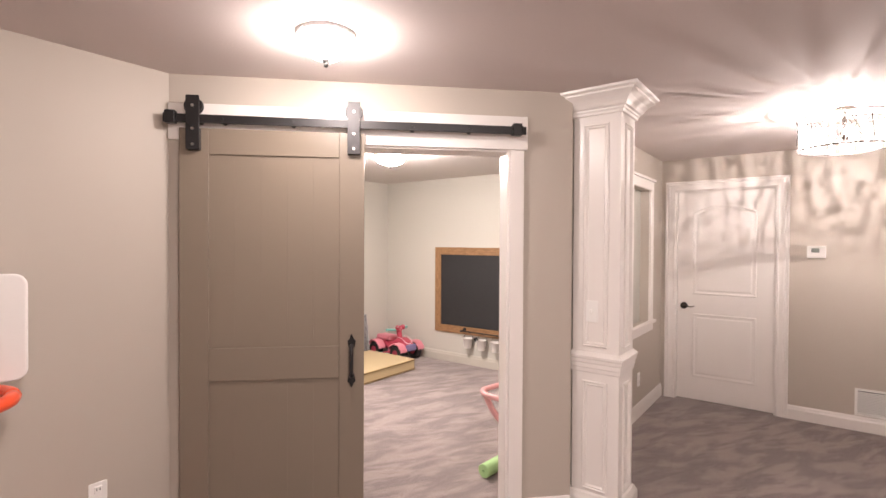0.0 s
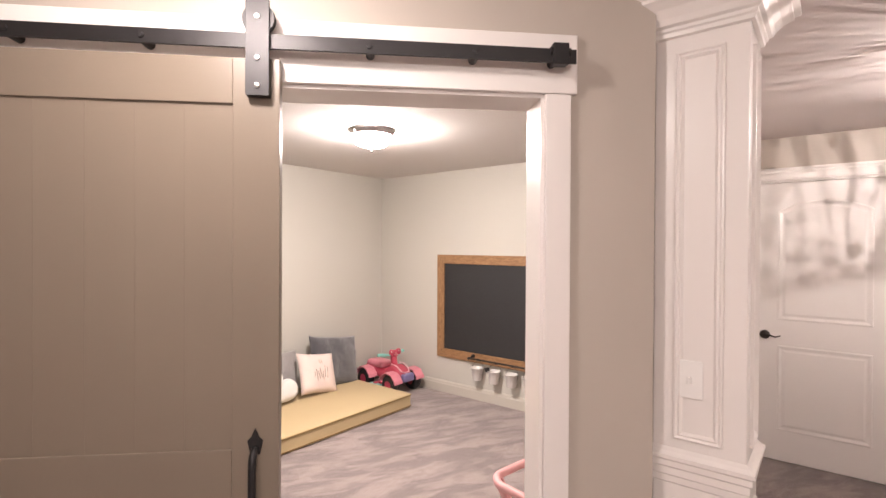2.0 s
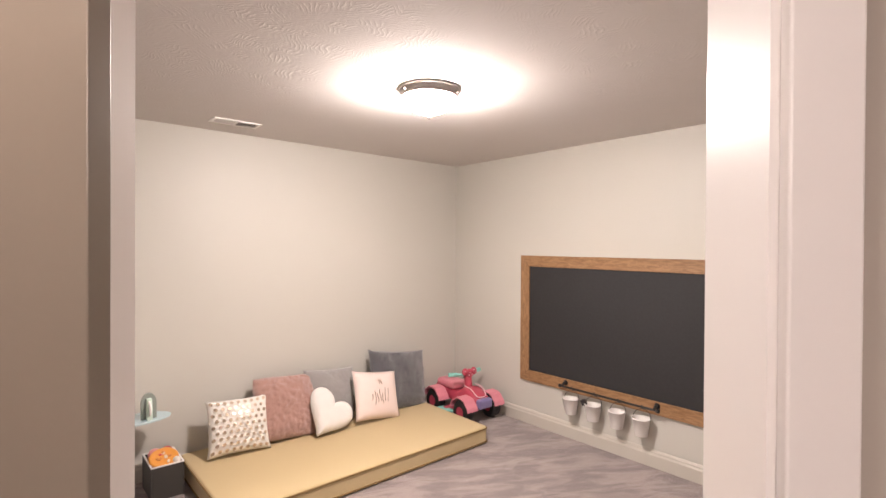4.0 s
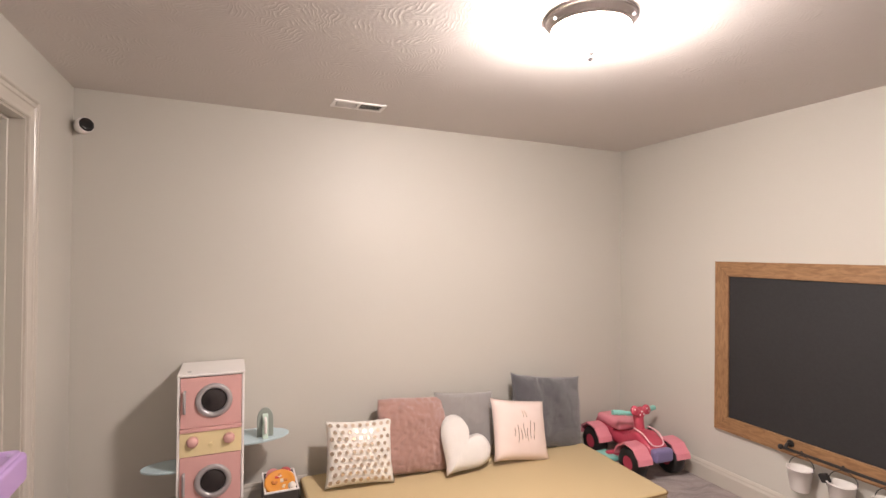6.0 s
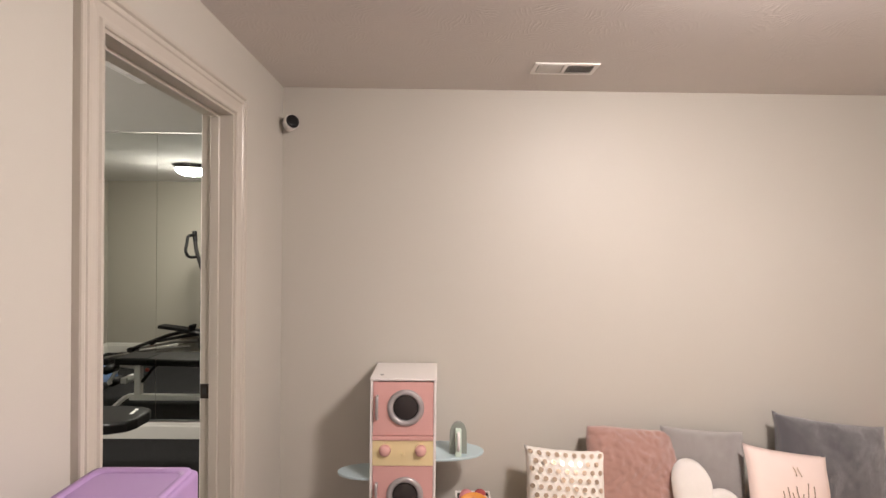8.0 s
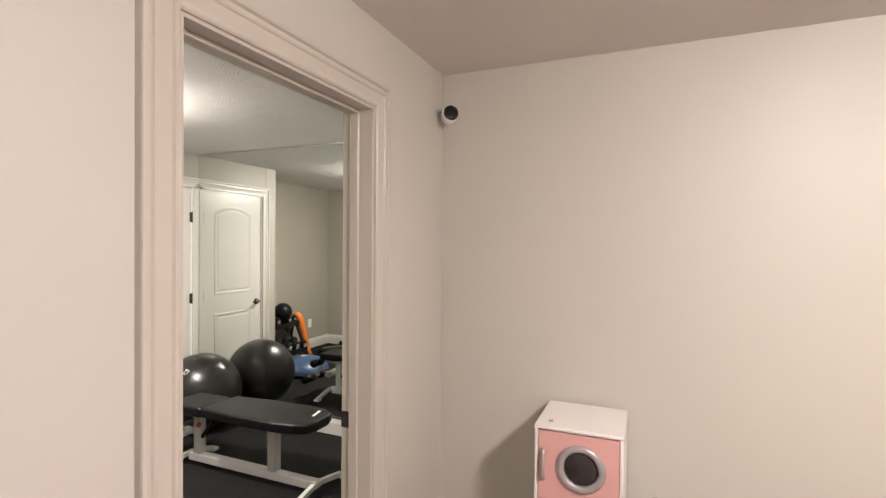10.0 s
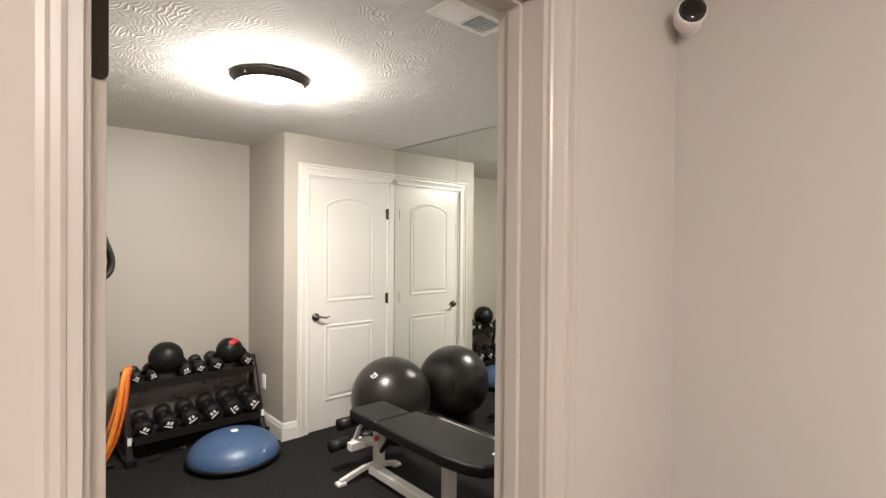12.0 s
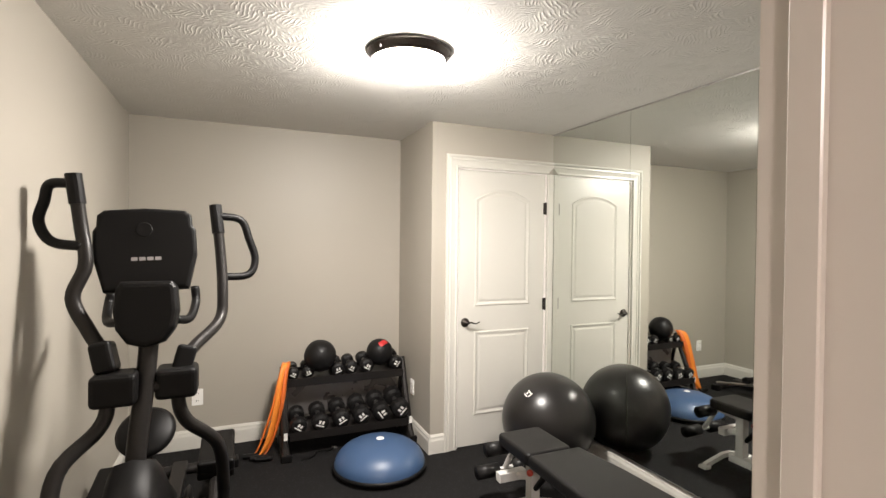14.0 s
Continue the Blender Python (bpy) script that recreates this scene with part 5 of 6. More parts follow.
foam_roll()


# ==== hall toy hoop ====
def hoop():
    ORANGE = surface("orange_red_plastic", (0.80, 0.09, 0.03), 0.35)
    ob = thing("toy_basketball_hoop", pose(-1.683, 0.463, 0.001, 0, 0, 77), "toy basketball hoop with white backboard and orange-red rim", "toy hoop")
    bm = prism(rounded(0.38, 0.37, 0.04, 6), 0, 0.03, 0.008, 3)
    bmesh.ops.transform(bm, matrix=pose(0, 0.015, 1.222, 90, 0, 0), verts=bm.verts[:])
    part("backboard", bm, WHITE, ob, "white rounded backboard")
    pts = [(0.155 * math.cos(a), -0.20 + 0.155 * math.sin(a), 1.03) for a in [2 * math.pi * k / 28 for k in range(29)]]
    part("rim", T(pts, 0.022, 10, 0), ORANGE, ob, "thick orange-red rim", True)
    part("rim_mount", B(-0.06, 0.06, -0.05, 0.03, 0.98, 1.08, 0.012), ORANGE, ob)
    part("pole", T([(0, 0.05, 0.06), (0, 0.05, 1.30)], 0.035, 16, 0), WHITE, ob)
    part("base", B(-0.22, 0.22, -0.14, 0.24, 0.0, 0.09, 0.03, seg=3), ORANGE, ob)


hoop()

# ==== gym things ====
VINYL = surface("black_vinyl", (0.008, 0.0075, 0.0075), 0.42, spec=0.22, var=0.15, fine=320, bump=0.15, dist=0.001)
SATIN = surface("black_burst_ball", (0.014, 0.0125, 0.012), 0.30, var=0.1, scale=4, fine=300, bump=0.06, dist=0.001)
WHITESTEEL = surface("white_powder_coat", (0.56, 0.545, 0.52), 0.35, var=0.03)
GREYTUBE = surface("charcoal_powder_coat", (0.021, 0.0185, 0.0175), 0.4, spec=0.3, metal=0.3, var=0.15)
DKPLASTIC = surface("dark_plastic", (0.0045, 0.004, 0.004), 0.5, spec=0.2, var=0.15)
MARK = surface("white_print", (0.72, 0.71, 0.68), 0.5)


def sphere_profile(r, n=18, z=0.0, squash=1.0):
    return [(r * math.sin(math.pi * k / n), z - squash * r * math.cos(math.pi * k / n)) for k in range(n + 1)]


def stability_ball():
    r = 0.31
    ob = thing("exercise_ball", pose(-5.045, -1.0, 0.005), "large glossy black exercise ball resting against the mirror", "exercise ball")
    prof = [(a, max(b, 0.0)) for a, b in sphere_profile(r, 36, r - 0.004)]
    part("shell", L(prof, 56), SATIN, ob, smooth=True)
    m = pose(0, 0, r - 0.004) @ Euler((0, 0, radians(60))).to_matrix().to_4x4()
    d = Vector((0.706, 0.228, 0.74)).normalized()
    q = d.to_track_quat("Z", "Y").to_matrix().to_4x4()
    bm = bmesh.new()
    for x, y, w, h in ((-0.018, 0, 0.008, 0.034), (0.0, 0.004, 0.02, 0.008), (0.016, 0, 0.008, 0.034), (0.006, -0.022, 0.034, 0.006)):
        box(bm, x - w / 2, x + w / 2, y - h / 2, y + h / 2, -0.002, 0.0012, m=q @ pose(0, 0, 0, 0, 0, 60))
    bmesh.ops.translate(bm, vec=Vector((0, 0, r - 0.004)) + d * r, verts=bm.verts[:])
    part("printed_mark", bm, MARK, ob, "white printed mark")
    part("plug", L([(0, 0), (0.012, 0), (0.01, 0.002), (0, 0.003)], 14, Matrix.Translation(Vector((0, 0, r - 0.004)) + Vector((0.9, 0.3, -0.3)).normalized() * (r - 0.0005)) @ Vector((0.9, 0.3, -0.3)).to_track_quat("Z", "Y").to_matrix().to_4x4()), DKPLASTIC, ob)


stability_ball()


def bosu():
    ob = thing("balance_trainer", pose(-3.975, -1.365, 0.005), "blue rubber half-dome balance trainer on a black base", "balance trainer")
    blue = surface("blue_rubber", (0.040, 0.078, 0.160), 0.38, var=0.08, scale=3, fine=200, bump=0.1)
    part("platform", L([(0, 0), (0.27, 0), (0.285, 0.010), (0.302, 0.022), (0.307, 0.034), (0.302, 0.044), (0.29, 0.048), (0, 0.048)], 56), DKPLASTIC, ob, "black flat base", True)
    prof = [(0.296 * math.cos(radians(a)) ** 0.9, 0.042 + 0.158 * math.sin(radians(a))) for a in range(0, 90, 6)] + [(0, 0.20)]
    dome = part("dome", L(prof, 56), blue, ob, "blue rubber dome", True)
    for rr, z in ((0.12, 0.1875), (0.2, 0.1605)):
        part("ridge", T([(rr * math.cos(a), rr * math.sin(a), z - 0.002) for a in [2 * math.pi * k / 40 for k in range(41)]], 0.003, 6, 0), blue, dome)
    part("cap", L([(0, 0.199), (0.026, 0.1985), (0.024, 0.203), (0, 0.204)], 24), MARK, dome, "white oval badge")


bosu()


def bench():
    cx = -4.555
    ob = thing("weight_bench", pose(cx, 0, 0.005), "flat black vinyl weight bench on a white steel frame", "weight bench")
    bm = prism(rounded(0.27, 0.31, 0.03), 0.385, 0.452, 0.016, 3)
    bmesh.ops.translate(bm, vec=(0.0, -0.445, 0), verts=bm.verts[:])
    part("seat_pad", bm, VINYL, ob, "black vinyl seat pad")
    out = [(-0.165, -0.28), (0.14, -0.28), (0.148, 0.0), (0.145, 0.32), (0.12, 0.46), (0.08, 0.535), (0.02, 0.56), (-0.10, 0.56), (-0.16, 0.535), (-0.20, 0.46), (-0.215, 0.32), (-0.20, 0.0)]
    part("back_pad", prism(out, 0.392, 0.456, 0.016, 3), VINYL, ob, "long black vinyl back pad")
    bm = bmesh.new()
    for x, w in ((-0.03, 0.03), (0.005, 0.018), (0.035, 0.022)):
        box(bm, x - w / 2, x + w / 2, 0.468, 0.486, 0.4555, 0.4575, m=pose(0, 0, 0, 0, 0, 12))
    part("printed_mark", bm, MARK, ob, "white printed mark")
    part("main_beam", B(-0.03, 0.03, -0.52, 0.55, 0.035, 0.085, 0.004), WHITESTEEL, ob, "white square tube")
    part("upright", B(-0.03, 0.03, 0.18, 0.24, 0.0855, 0.385, 0.004), WHITESTEEL, ob)
    part("rear_post", B(-0.028, 0.028, -0.475, -0.42, 0.0855, 0.36, 0.004), WHITESTEEL, ob)
    part("seat_carriage", B(-0.03, 0.14, -0.60, -0.55, 0.19, 0.24, 0.004, pose(0, 0, 0, 0, 0, 0)), WHITESTEEL, ob)
    part("carriage_arm", T([(0, -0.45, 0.25), (0.02, -0.56, 0.215)], 0.022, 10, 0), WHITESTEEL, ob)
    part("slide_tube", B(-0.02, 0.02, -0.42, 0.18, 0.355, 0.384, 0.003), DKPLASTIC, ob)
    part("adjuster", T([(0, -0.28, 0.37), (0, -0.42, 0.20)], 0.015, 10, 0), DKPLASTIC, ob)
    part("knob", L(sphere_profile(0.018, 10), 14, pose(0.05, -0.40, 0.30)), surface("red_knob", (0.45, 0.05, 0.03), 0.4), ob, "red pop-pin knob", True)
    for y, w in ((-0.555, 0.21), (0.545, 0.25)):
        ft = part("foot", T([(-w, y, 0.020), (-0.04, y, 0.062), (0.04, y, 0.062), (w, y, 0.020)], 0.020, 4, 0), WHITESTEEL, ob, "white splayed foot")
        for s in (-1, 1):
            part("rubber_foot", B(s * w - 0.03, s * w + 0.03, y - 0.028, y + 0.028, 0.0, 0.022, 0.006), WHITESTEEL, ft)
    for z, y in ((0.175, -0.735), (0.350, -0.63)):
        part("roller_bar", T([(-0.17, y, z), (0.17, y, z)], 0.011, 10, 0), WHITESTEEL, ob)
        for s in (-1, 1):
            part("foam_roller", T([(s * 0.05, y, z), (s * 0.185, y, z)], 0.038, 18, 0), VINYL, ob, "black foam leg roller", True)
    part("roller_post", T([(0, -0.47, 0.335), (0, -0.63, 0.35), (0, -0.735, 0.175)], 0.016, 10, 0), WHITESTEEL, ob)


bench()


def rack():
    x0, x1 = -4.325, -3.415
    ob = thing("dumbbell_rack", pose(0, 0, 0.005), "black two-tier steel dumbbell rack with slanted trays", "dumbbell rack")
    for x in (x0, x1):
        side = part("side_frame", T([(x, -1.70, 0.02), (x, -1.76, 0.06), (x, -1.985, 0.575)], 0.024, 8, 0), GREYTUBE, ob)
        part("foot", B(x - 0.03, x + 0.03, -2.10, -1.68, 0.0, 0.04, 0.006), GREYTUBE, side)
        part("foot_cap", B(x - 0.034, x + 0.034, -1.685, -1.665, 0.0, 0.05, 0.006), DKPLASTIC, side)
        part("strut", T([(x, -2.08, 0.03), (x, -1.97, 0.545)], 0.018, 8, 0), GREYTUBE, side)
        part("label_strip", B(x - 0.012, x + 0.012, -1.755, -1.748, 0.12, 0.17, 0.001, pose(0, 0, 0)), MARK, side)
    for yc, z in ((-1.84, 0.165), (-1.98, 0.500)):
        m = pose((x0 + x1) / 2, yc, z, -10, 0, 0)
        w = (x1 - x0) / 2 - 0.025
        bm = bmesh.new()
        box(bm, -w, w, -0.11, 0.11, -0.004, 0.0, m=m)
        box(bm, -w, w, -0.114, -0.108, -0.03, 0.02, m=m)
        box(bm, -w, w, 0.108, 0.114, -0.03, 0.03, m=m)
        part("tray", bm, GREYTUBE, ob, "slanted steel tray")
    part("back_panel", B(x0 + 0.03, x1 - 0.03, -2.015, -2.009, 0.20, 0.49), surface("grey_sheet", (0.20, 0.185, 0.175), 0.28, metal=0.6), ob, "grey sheet-steel back")


rack()


def dumbbell(m, s, mark):
    """A rubber dumbbell with its axis along y."""
    ob = thing("dumbbell", m, "black rubber hex dumbbell with a white weight number plate", "dumbbell", "dumbbells on the rack")
    part("handle", T([(0, -0.07 * s, 0), (0, -0.03 * s, 0), (0, 0.03 * s, 0), (0, 0.07 * s, 0)], lambda q: 0.013 + 0.004 * math.sin(math.pi * q), 10, 2), STEEL, ob, "chrome grip", True)
    for y0, y1 in ((-0.115, -0.045), (0.045, 0.115)):
        h = part("head", L([(0, y0 * s), (0.038 * s, y0 * s), (0.056 * s, (y0 + 0.012) * s), (0.058 * s, (y1 - 0.012) * s), (0.044 * s, y1 * s), (0, y1 * s)], 12, pose(0, 0, 0, 90, 15, 0)), VINYL, ob, "black rubber head")
    bm = bmesh.new()
    a = mark
    for x, z, w, hh in ((-0.014, 0.011, 0.013, 0.022), (0.008, 0.011, 0.013, 0.022), (-0.001, -0.014, 0.056, 0.008)):
        box(bm, x * s - w * s / 2, x * s + w * s / 2, 0.115 * s, 0.1165 * s, z * s - hh * s / 2, z * s + hh * s / 2)
    bmesh.ops.rotate(bm, cent=(0, 0, 0), matrix=Matrix.Rotation(radians(a), 3, "Y"), verts=bm.verts[:])
    part("number_plate", bm, MARK, ob, "white weight number")
    return ob


rnd = random.Random(8)
for k in range(6):
    x = -3.50 - k * 0.147
    s = 1.0 + 0.045 * k
    dumbbell(pose(x, -1.835, 0.235 + 0.008 * k, -10, 0, 0), s, (-35, -20, 30, 40, -55, 50)[k])
for k, (x, s) in enumerate(((-3.48, 0.72), (-3.585, 0.74), (-3.80, 0.84), (-3.90, 0.84), (-4.02, 0.9), (-4.25, 0.92))):
    dumbbell(pose(x, -1.98, 0.550 + 0.005 * k, -10, 0, 0), s, rnd.choice([-30, 20, 60]))


def med_ball(x, y, z, r, patch, label):
    ob = thing("medicine_ball", pose(x, y, z, 20, 15, 30), label, "medicine ball", "medicine balls on the rack")
    part("shell", L(sphere_profile(r, 22), 36), VINYL, ob, smooth=True)
    for a in (0, 60, 120):
        part("seam", T([(r * 1.001 * math.cos(t) * math.cos(radians(a)), r * 1.001 * math.cos(t) * math.sin(radians(a)), r * 1.001 * math.sin(t)) for t in [2 * math.pi * k / 36 for k in range(37)]], 0.0016, 5, 0), DKPLASTIC, ob)
    if patch:
        d = Vector((-0.15, 0.55, 0.82)).normalized()
        inv = pose(0, 0, 0, 20, 15, 30).inverted()
        dl = inv @ d
        t = dl.to_track_quat("Z", "Y").to_matrix().to_4x4()
        bm = bmesh.new()
        n = 6
        g = [[bm.verts.new((t @ Vector((-0.045 + 0.09 * i / n, -0.022 + 0.044 * j / n, r))).normalized() * (r + 0.0012)) for i in range(n + 1)] for j in range(n + 1)]
        for j in range(n):
            for i in range(n):
                bm.faces.new((g[j][i], g[j][i + 1], g[j + 1][i + 1], g[j + 1][i]))
        part("printed_patch", bm, surface("red_print", (0.50, 0.03, 0.03), 0.5), ob, "red printed patch")


med_ball(-3.675, -1.94, 0.652, 0.117, False, "black leather medicine ball with grey sheen on the rack")
med_ball(-4.135, -1.96, 0.640, 0.102, True, "black medicine ball with a red printed patch")


def band(off, c, label, w=0.020):
    ob = thing("resistance_band", pose(0, 0, 0), label, "resistance band", "bands on the rack")
    bm = bmesh.new()
    path = smooth_path([(-3.44 + off * 0.5, -1.985, 0.615), (-3.43 + off * 0.5, -1.92, 0.612), (-3.405 + off * 0.6, -1.875, 0.52), (-3.375 + off * 0.8, -1.845, 0.35), (-3.325 + off, -1.835, 0.16), (-3.275 + off, -1.83, 0.045), (-3.225 + off, -1.82 - off, 0.013)], 6)
    rows = []
    for i, p in enumerate(path):
        t = i / (len(path) - 1)
        ww = w * (0.55 + 0.75 * math.sin(math.pi * min(1.0, 0.12 + 0.95 * t)) + 0.12 * math.sin(9 * t + off * 40))
        d = Vector((0.75, 0.66, 0)).normalized()
        k = 0.006 * math.sin(9 * t + off * 90)
        rows.append([p - d * ww + Vector((0, k, 0)), p + Vector((0, 0.008 + k, 0)), p + d * ww + Vector((0, k, 0)), p + d * ww + Vector((0.001, k - 0.003, 0)), p + Vector((0, 0.005 + k, 0)), p - d * ww + Vector((-0.001, k - 0.003, 0))])
    rr = ring_loops(bm, rows)
    bm.faces.new(rr[0][::-1])
    bm.faces.new(rr[-1])
    part("strap", bm, surface("band_latex", c, 0.5, var=0.12, scale=10), ob, smooth=True)
    part("handle", T([(-3.30 + off, -1.78 - off, 0.024), (-3.19 + off, -1.79 - off, 0.024)], 0.016, 10, 0), DKPLASTIC, ob)


band(0.0, (0.80, 0.24, 0.03), "wide orange latex resistance band draped over the rack's end", 0.034)
band(0.045, (0.72, 0.17, 0.02), "thin orange latex resistance band draped over the rack's end", 0.010)
band(-0.03, (0.62, 0.13, 0.02), "dark orange latex resistance band hanging on the rack", 0.014)
ob = thing("ankle_straps", pose(-3.53, -1.72, 0.006), "black webbing straps lying on the gym floor", "strap")
part("webbing", T([(0.02, 0.05, 0.006), (-0.06, 0.03, 0.008), (-0.10, -0.05, 0.006), (-0.17, -0.02, 0.02), (-0.22, -0.07, 0.006)], 0.007, 6), DKPLASTIC, ob)
part("buckle", B(-0.245, -0.21, -0.09, -0.06, 0.0, 0.01, 0.002), STEEL, ob)


def elliptical():
    ob = thing("elliptical_trainer", pose(0, 0, 0.005), "black elliptical trainer with moving arms and tilted console", "elliptical trainer")
    # arms: left one forward, right one back
    armR = [(-3.01, -0.58, 1.63), (-3.03, -0.55, 1.44), (-3.04, -0.50, 1.28), (-3.03, -0.45, 1.17), (-2.95, -0.30, 1.10), (-2.92, -0.22, 1.06), (-2.905, -0.20, 0.95), (-2.93, -0.22, 0.85), (-3.03, -0.30, 0.72), (-3.05, -0.38, 0.50), (-3.045, -0.50, 0.33)]
    armL = [(-2.59, -0.25, 1.70), (-2.61, -0.25, 1.54), (-2.63, -0.22, 1.41), (-2.60, -0.20, 1.30), (-2.65, -0.18, 1.19), (-2.70, -0.15, 1.10), (-2.71, -0.13, 0.96), (-2.69, -0.10, 0.89), (-2.605, -0.02, 0.80), (-2.60, 0.03, 0.62), (-2.60, -0.05, 0.36)]
    loopR = [(-3.015, -0.57, 1.60), (-3.11, -0.60, 1.585), (-3.145, -0.60, 1.50), (-3.17, -0.60, 1.41), (-3.14, -0.575, 1.345), (-3.035, -0.54, 1.34)]
    loopL = [(-2.585, -0.25, 1.68), (-2.52, -0.27, 1.675), (-2.505, -0.27, 1.62), (-2.49, -0.27, 1.55), (-2.53, -0.25, 1.485), (-2.62, -0.23, 1.47)]
    for arm, loop in ((armR, loopR), (armL, loopL)):
        a = part("moving_arm", T(arm, lambda q: 0.021 + 0.003 * q, 14), GREYTUBE, ob, "charcoal tube arm", True)
        part("grip_loop", T(loop, 0.0165, 12), DKPLASTIC, a, "black foam grip loop", True)
        p, q = Vector(arm[0]), Vector(arm[1])
        part("end_cap", T([p + (p - q) * 0.08, p + (q - p) * 0.55], 0.025, 14, 0), DKPLASTIC, a)
    for arm, s in ((armR, 1), (armL, -1)):
        c = Vector(arm[6]) + Vector((0, 0, 0.055))
        piv = part("pivot_cover", B(c.x - 0.075 + 0.012 * s, c.x + 0.055 + 0.012 * s, c.y - 0.055, c.y + 0.06, c.z - 0.055, c.z + 0.05, 0.018, seg=3), DKPLASTIC, ob, "black pivot cover")
        part("sleeve", B(-0.032, 0.032, -0.045, 0.045, -0.04, 0.06, 0.014, Matrix.Translation(Vector(arm[5])) @ pose(0, 0, 0, 12, -14 * s, 0), 3), DKPLASTIC, piv)
    part("axle", T([(-2.94, -0.17, 1.0), (-2.67, -0.15, 1.0)], 0.024, 12, 0), GREYTUBE, ob)
    part("mast", T([(-2.82, -0.19, 1.18), (-2.81, -0.15, 1.0), (-2.795, -0.10, 0.81), (-2.79, -0.06, 0.60)], 0.030, 16), GREYTUBE, ob, smooth=True)
    # console: seen from behind, tilted to its user
    m = pose(-2.797, -0.29, 1.465, 0, 0, 0) @ pose(0, 0, 0, 10, 2, 3)
    out = [(-0.13, -0.155), (0.13, -0.155), (0.160, -0.03), (0.158, 0.06), (0.148, 0.075), (0.145, 0.115), (0.125, 0.132), (0, 0.140), (-0.125, 0.132), (-0.145, 0.115), (-0.148, 0.075), (-0.158, 0.06), (-0.160, -0.03)]
    bm = prism(out, -0.035, 0.035, 0.014, 3)
    bmesh.ops.transform(bm, matrix=m @ pose(0, 0, 0, 90, 0, 0), verts=bm.verts[:])
    con = part("console", bm, DKPLASTIC, ob, "black console housing")
    part("speaker", L([(0, 0), (0.026, 0), (0.024, 0.002), (0, 0.0015)], 20, m @ pose(0.005, 0.0352, 0.06, -90, 0, 0)), DKPLASTIC, con)
    bm = bmesh.new()
    for x in (-0.036, -0.012, 0.012, 0.036):
        box(bm, x - 0.0095, x + 0.0095, 0.0355, 0.0368, -0.050, -0.038, m=m)
    part("badge", bm, SILVER, con, "silver badge bars")
    part("screen", B(-0.12, 0.12, -0.038, -0.0352, -0.09, 0.09, 0.001, m), BLACK, con)
    nk = [(-0.09, 0.02), (-0.097, -0.06), (-0.088, -0.12), (-0.055, -0.168), (0.0, -0.185), (0.055, -0.168), (0.088, -0.12), (0.097, -0.06), (0.09, 0.02), (0.075, 0.04), (-0.075, 0.04)]
    bm = prism(nk, -0.045, 0.045, 0.02, 3)
    bmesh.ops.transform(bm, matrix=pose(-2.812, -0.205, 1.31, 8, 0, 0) @ pose(0, 0, 0, 90, 0, 0), verts=bm.verts[:])
    part("neck_housing", bm, DKPLASTIC, ob, "black rounded neck housing")
    part("fixed_handlebar", T([(-2.73, -0.24, 1.21), (-2.67, -0.33, 1.20), (-2.655, -0.42, 1.25), (-2.66, -0.44, 1.29)], 0.016, 10), DKPLASTIC, ob, smooth=True)
    part("fixed_handlebar", T([(-2.89, -0.24, 1.21), (-2.93, -0.33, 1.20), (-2.945, -0.42, 1.25), (-2.94, -0.44, 1.31)], 0.016, 10), DKPLASTIC, ob, smooth=True)
    # drive shroud and flywheel cover
    bm = bmesh.new()
    rows = []
    for y, z0, z1, hw in ((0.20, 0.10, 0.36, 0.05), (0.16, 0.06, 0.52, 0.085), (0.05, 0.05, 0.68, 0.10), (-0.05, 0.05, 0.80, 0.085), (-0.16, 0.05, 0.76, 0.095), (-0.35, 0.06, 0.60, 0.10), (-0.52, 0.08, 0.50, 0.09), (-0.60, 0.14, 0.40, 0.06)):
        zc, hh = (z0 + z1) / 2, (z1 - z0) / 2
        rows.append([(-2.79 + hw * math.copysign(abs(math.cos(a)) ** 0.5, math.cos(a)), y, zc + hh * math.copysign(abs(math.sin(a)) ** 0.6, math.sin(a))) for a in [2 * math.pi * k / 20 for k in range(20)]])
    rr = ring_loops(bm, rows)
    bm.faces.new(rr[0])
    bm.faces.new(rr[-1])
    bmesh.ops.recalc_face_normals(bm, faces=bm.faces[:])
    part("drive_shroud", bm, DKPLASTIC, ob, "black moulded drive cover", True)
    for s in (-1, 1):
        part("crank_disc", L([(0, -0.012), (0.17, -0.012), (0.185, 0), (0.17, 0.012), (0, 0.012)], 36, pose(-2.79 + s * 0.135, -0.33, 0.36, 0, 90, 0)), DKPLASTIC, ob, "round crank disc", True)
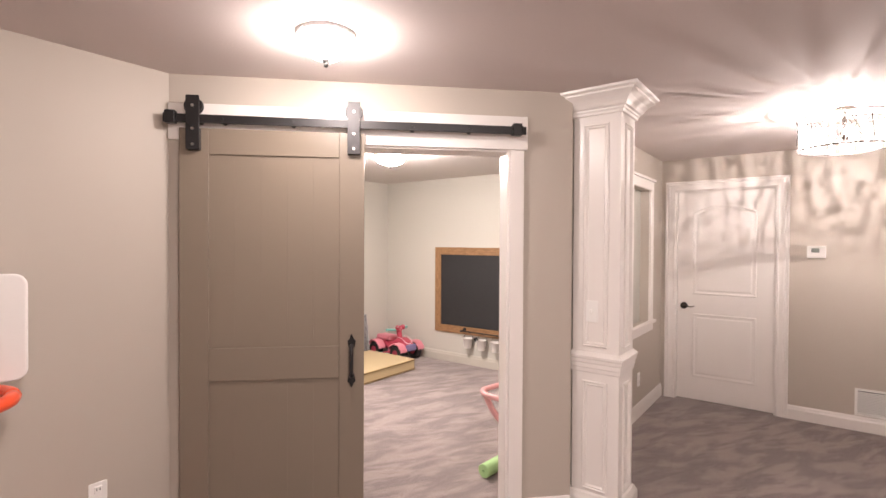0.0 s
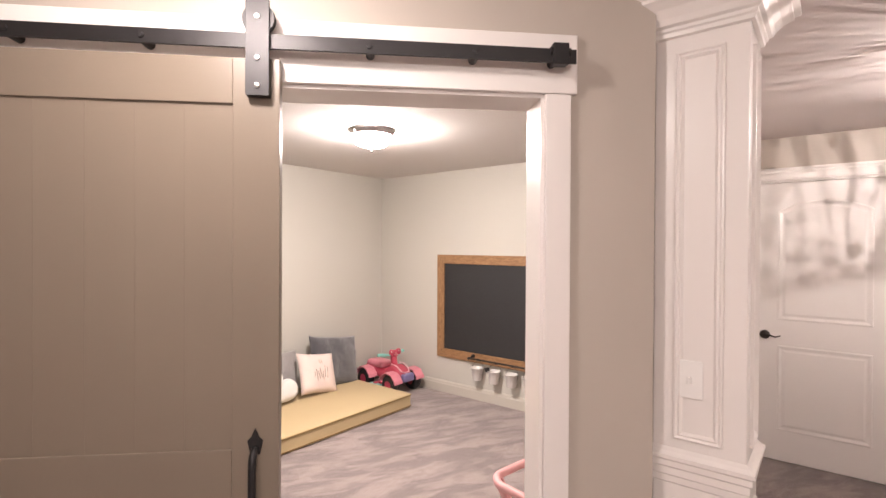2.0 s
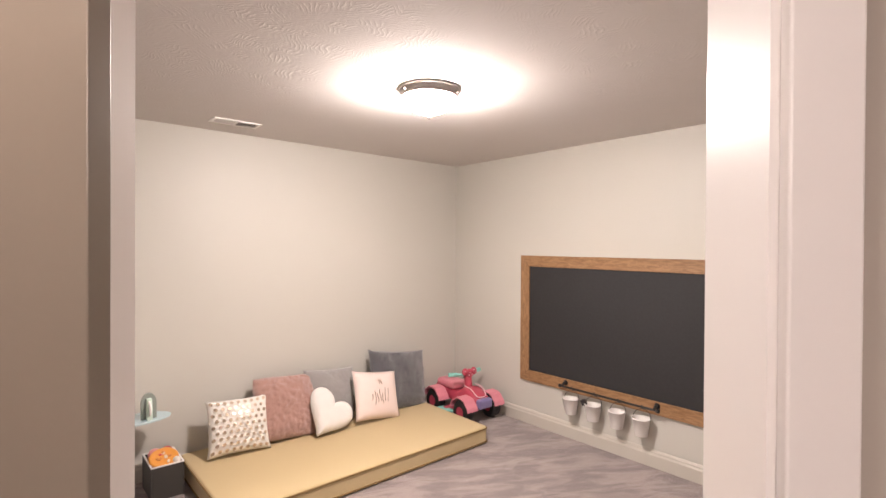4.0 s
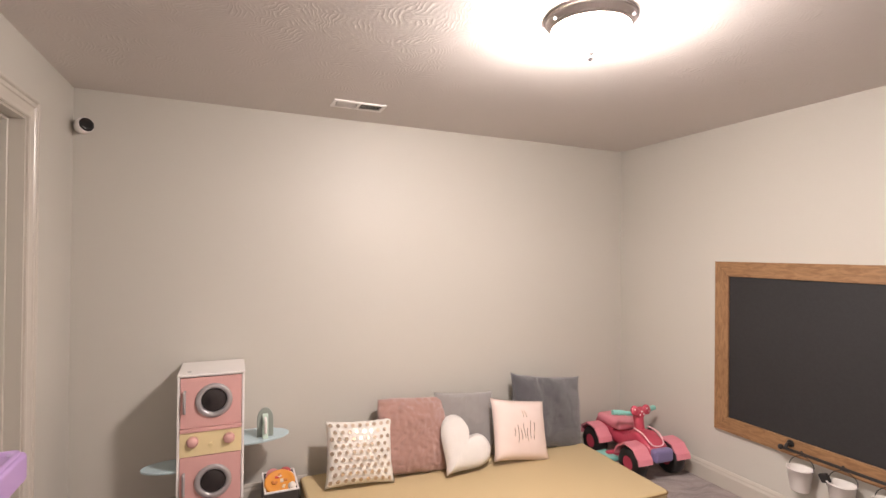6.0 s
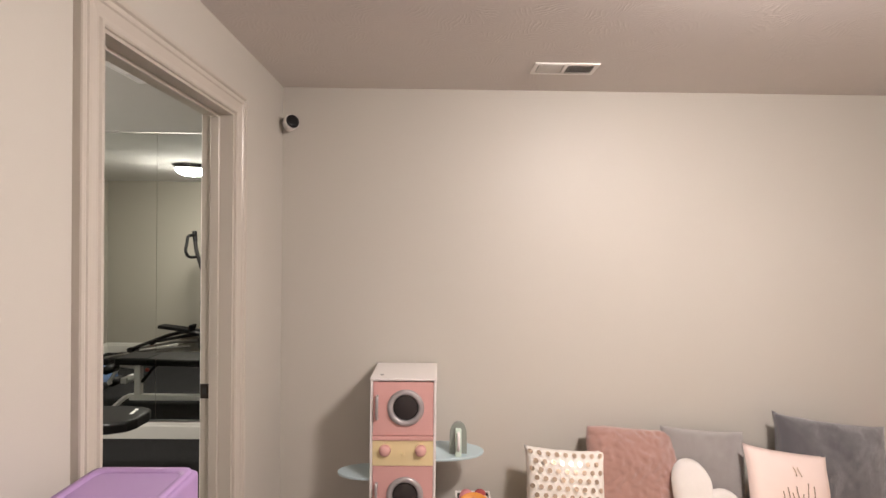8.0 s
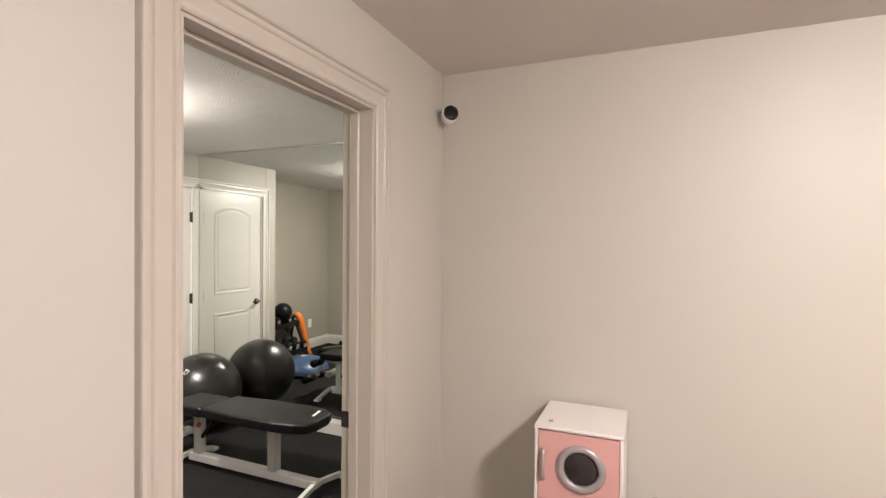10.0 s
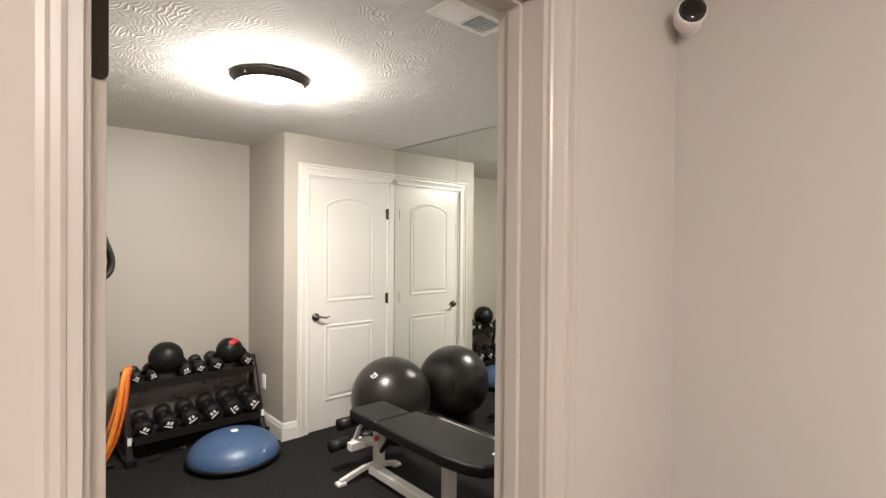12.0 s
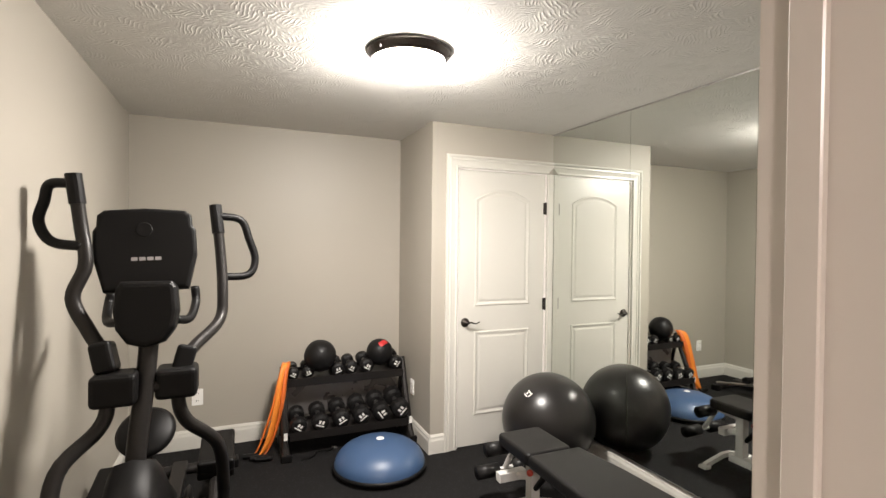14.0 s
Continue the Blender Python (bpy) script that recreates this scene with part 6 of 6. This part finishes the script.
    # pedal rails and foot plates
    for s, zf, yf, zr in ((-1, 0.33, -0.50, 0.42), (1, 0.34, -0.25, 0.30)):
        x = -2.80 + s * 0.215
        part("pedal_rail", T([(x, yf + 0.20, zf), (x, -0.70, zr + 0.02), (x, -1.30, 0.20)], 0.024, 10, 3), GREYTUBE, ob)
        pl = part("foot_plate", B(-0.075, 0.075, -0.19, 0.19, -0.012, 0.03, 0.012, pose(x, -0.78, zr + 0.055, -8, 0, 0), 3), DKPLASTIC, ob, "black ribbed foot plate")
        part("toe_lip", B(-0.075, 0.075, 0.165, 0.195, 0.025, 0.085, 0.012, pose(x, -0.78, zr + 0.055, -8, 0, 0), 3), DKPLASTIC, pl)
        part("wheel", L([(0, -0.02), (0.035, -0.02), (0.038, 0), (0.035, 0.02), (0, 0.02)], 18, pose(x, -1.32, 0.185, 0, 90, 0)), DKPLASTIC, ob)
        part("track", T([(x, -1.62, 0.07), (x, -1.0, 0.20), (x, -0.62, 0.24)], 0.016, 10, 3), STEEL, ob, "steel roller track")
    part("guard_disc", L([(0, -0.02), (0.085, -0.02), (0.105, -0.008), (0.108, 0.004), (0.09, 0.018), (0, 0.026)], 30, pose(-2.76, -0.54, 0.715, -42, 14, 10)), DKPLASTIC, ob, "black rounded guard disc", True)
    part("guard_post", T([(-2.78, -0.44, 0.50), (-2.765, -0.51, 0.69)], 0.02, 10, 0), DKPLASTIC, ob)
    part("base_beam", B(-2.83, -2.75, -1.60, 0.15, 0.03, 0.09, 0.01), GREYTUBE, ob)
    for y in (0.17, -1.58):
        st = part("stabiliser", T([(-3.08, y, 0.035), (-2.50, y, 0.035)], 0.032, 14, 0), GREYTUBE, ob)
        for x in (-3.09, -2.49):
            part("end_cap", B(x - 0.025, x + 0.025, y - 0.038, y + 0.038, 0.0, 0.07, 0.012), DKPLASTIC, st)
    # full size: the upper works stand a little wider and further into the room than the plan above, the feet stay on the floor
    for o in ob.children_recursive:
        for v in o.data.vertices:
            x, y, z = v.co
            v.co = (-3.084 + (x + 3.084) * 1.055, 1.734 + (y - 1.734) * 1.055, z + 0.055 * (z - 1.494) * min(1.0, z / 0.6))


elliptical()
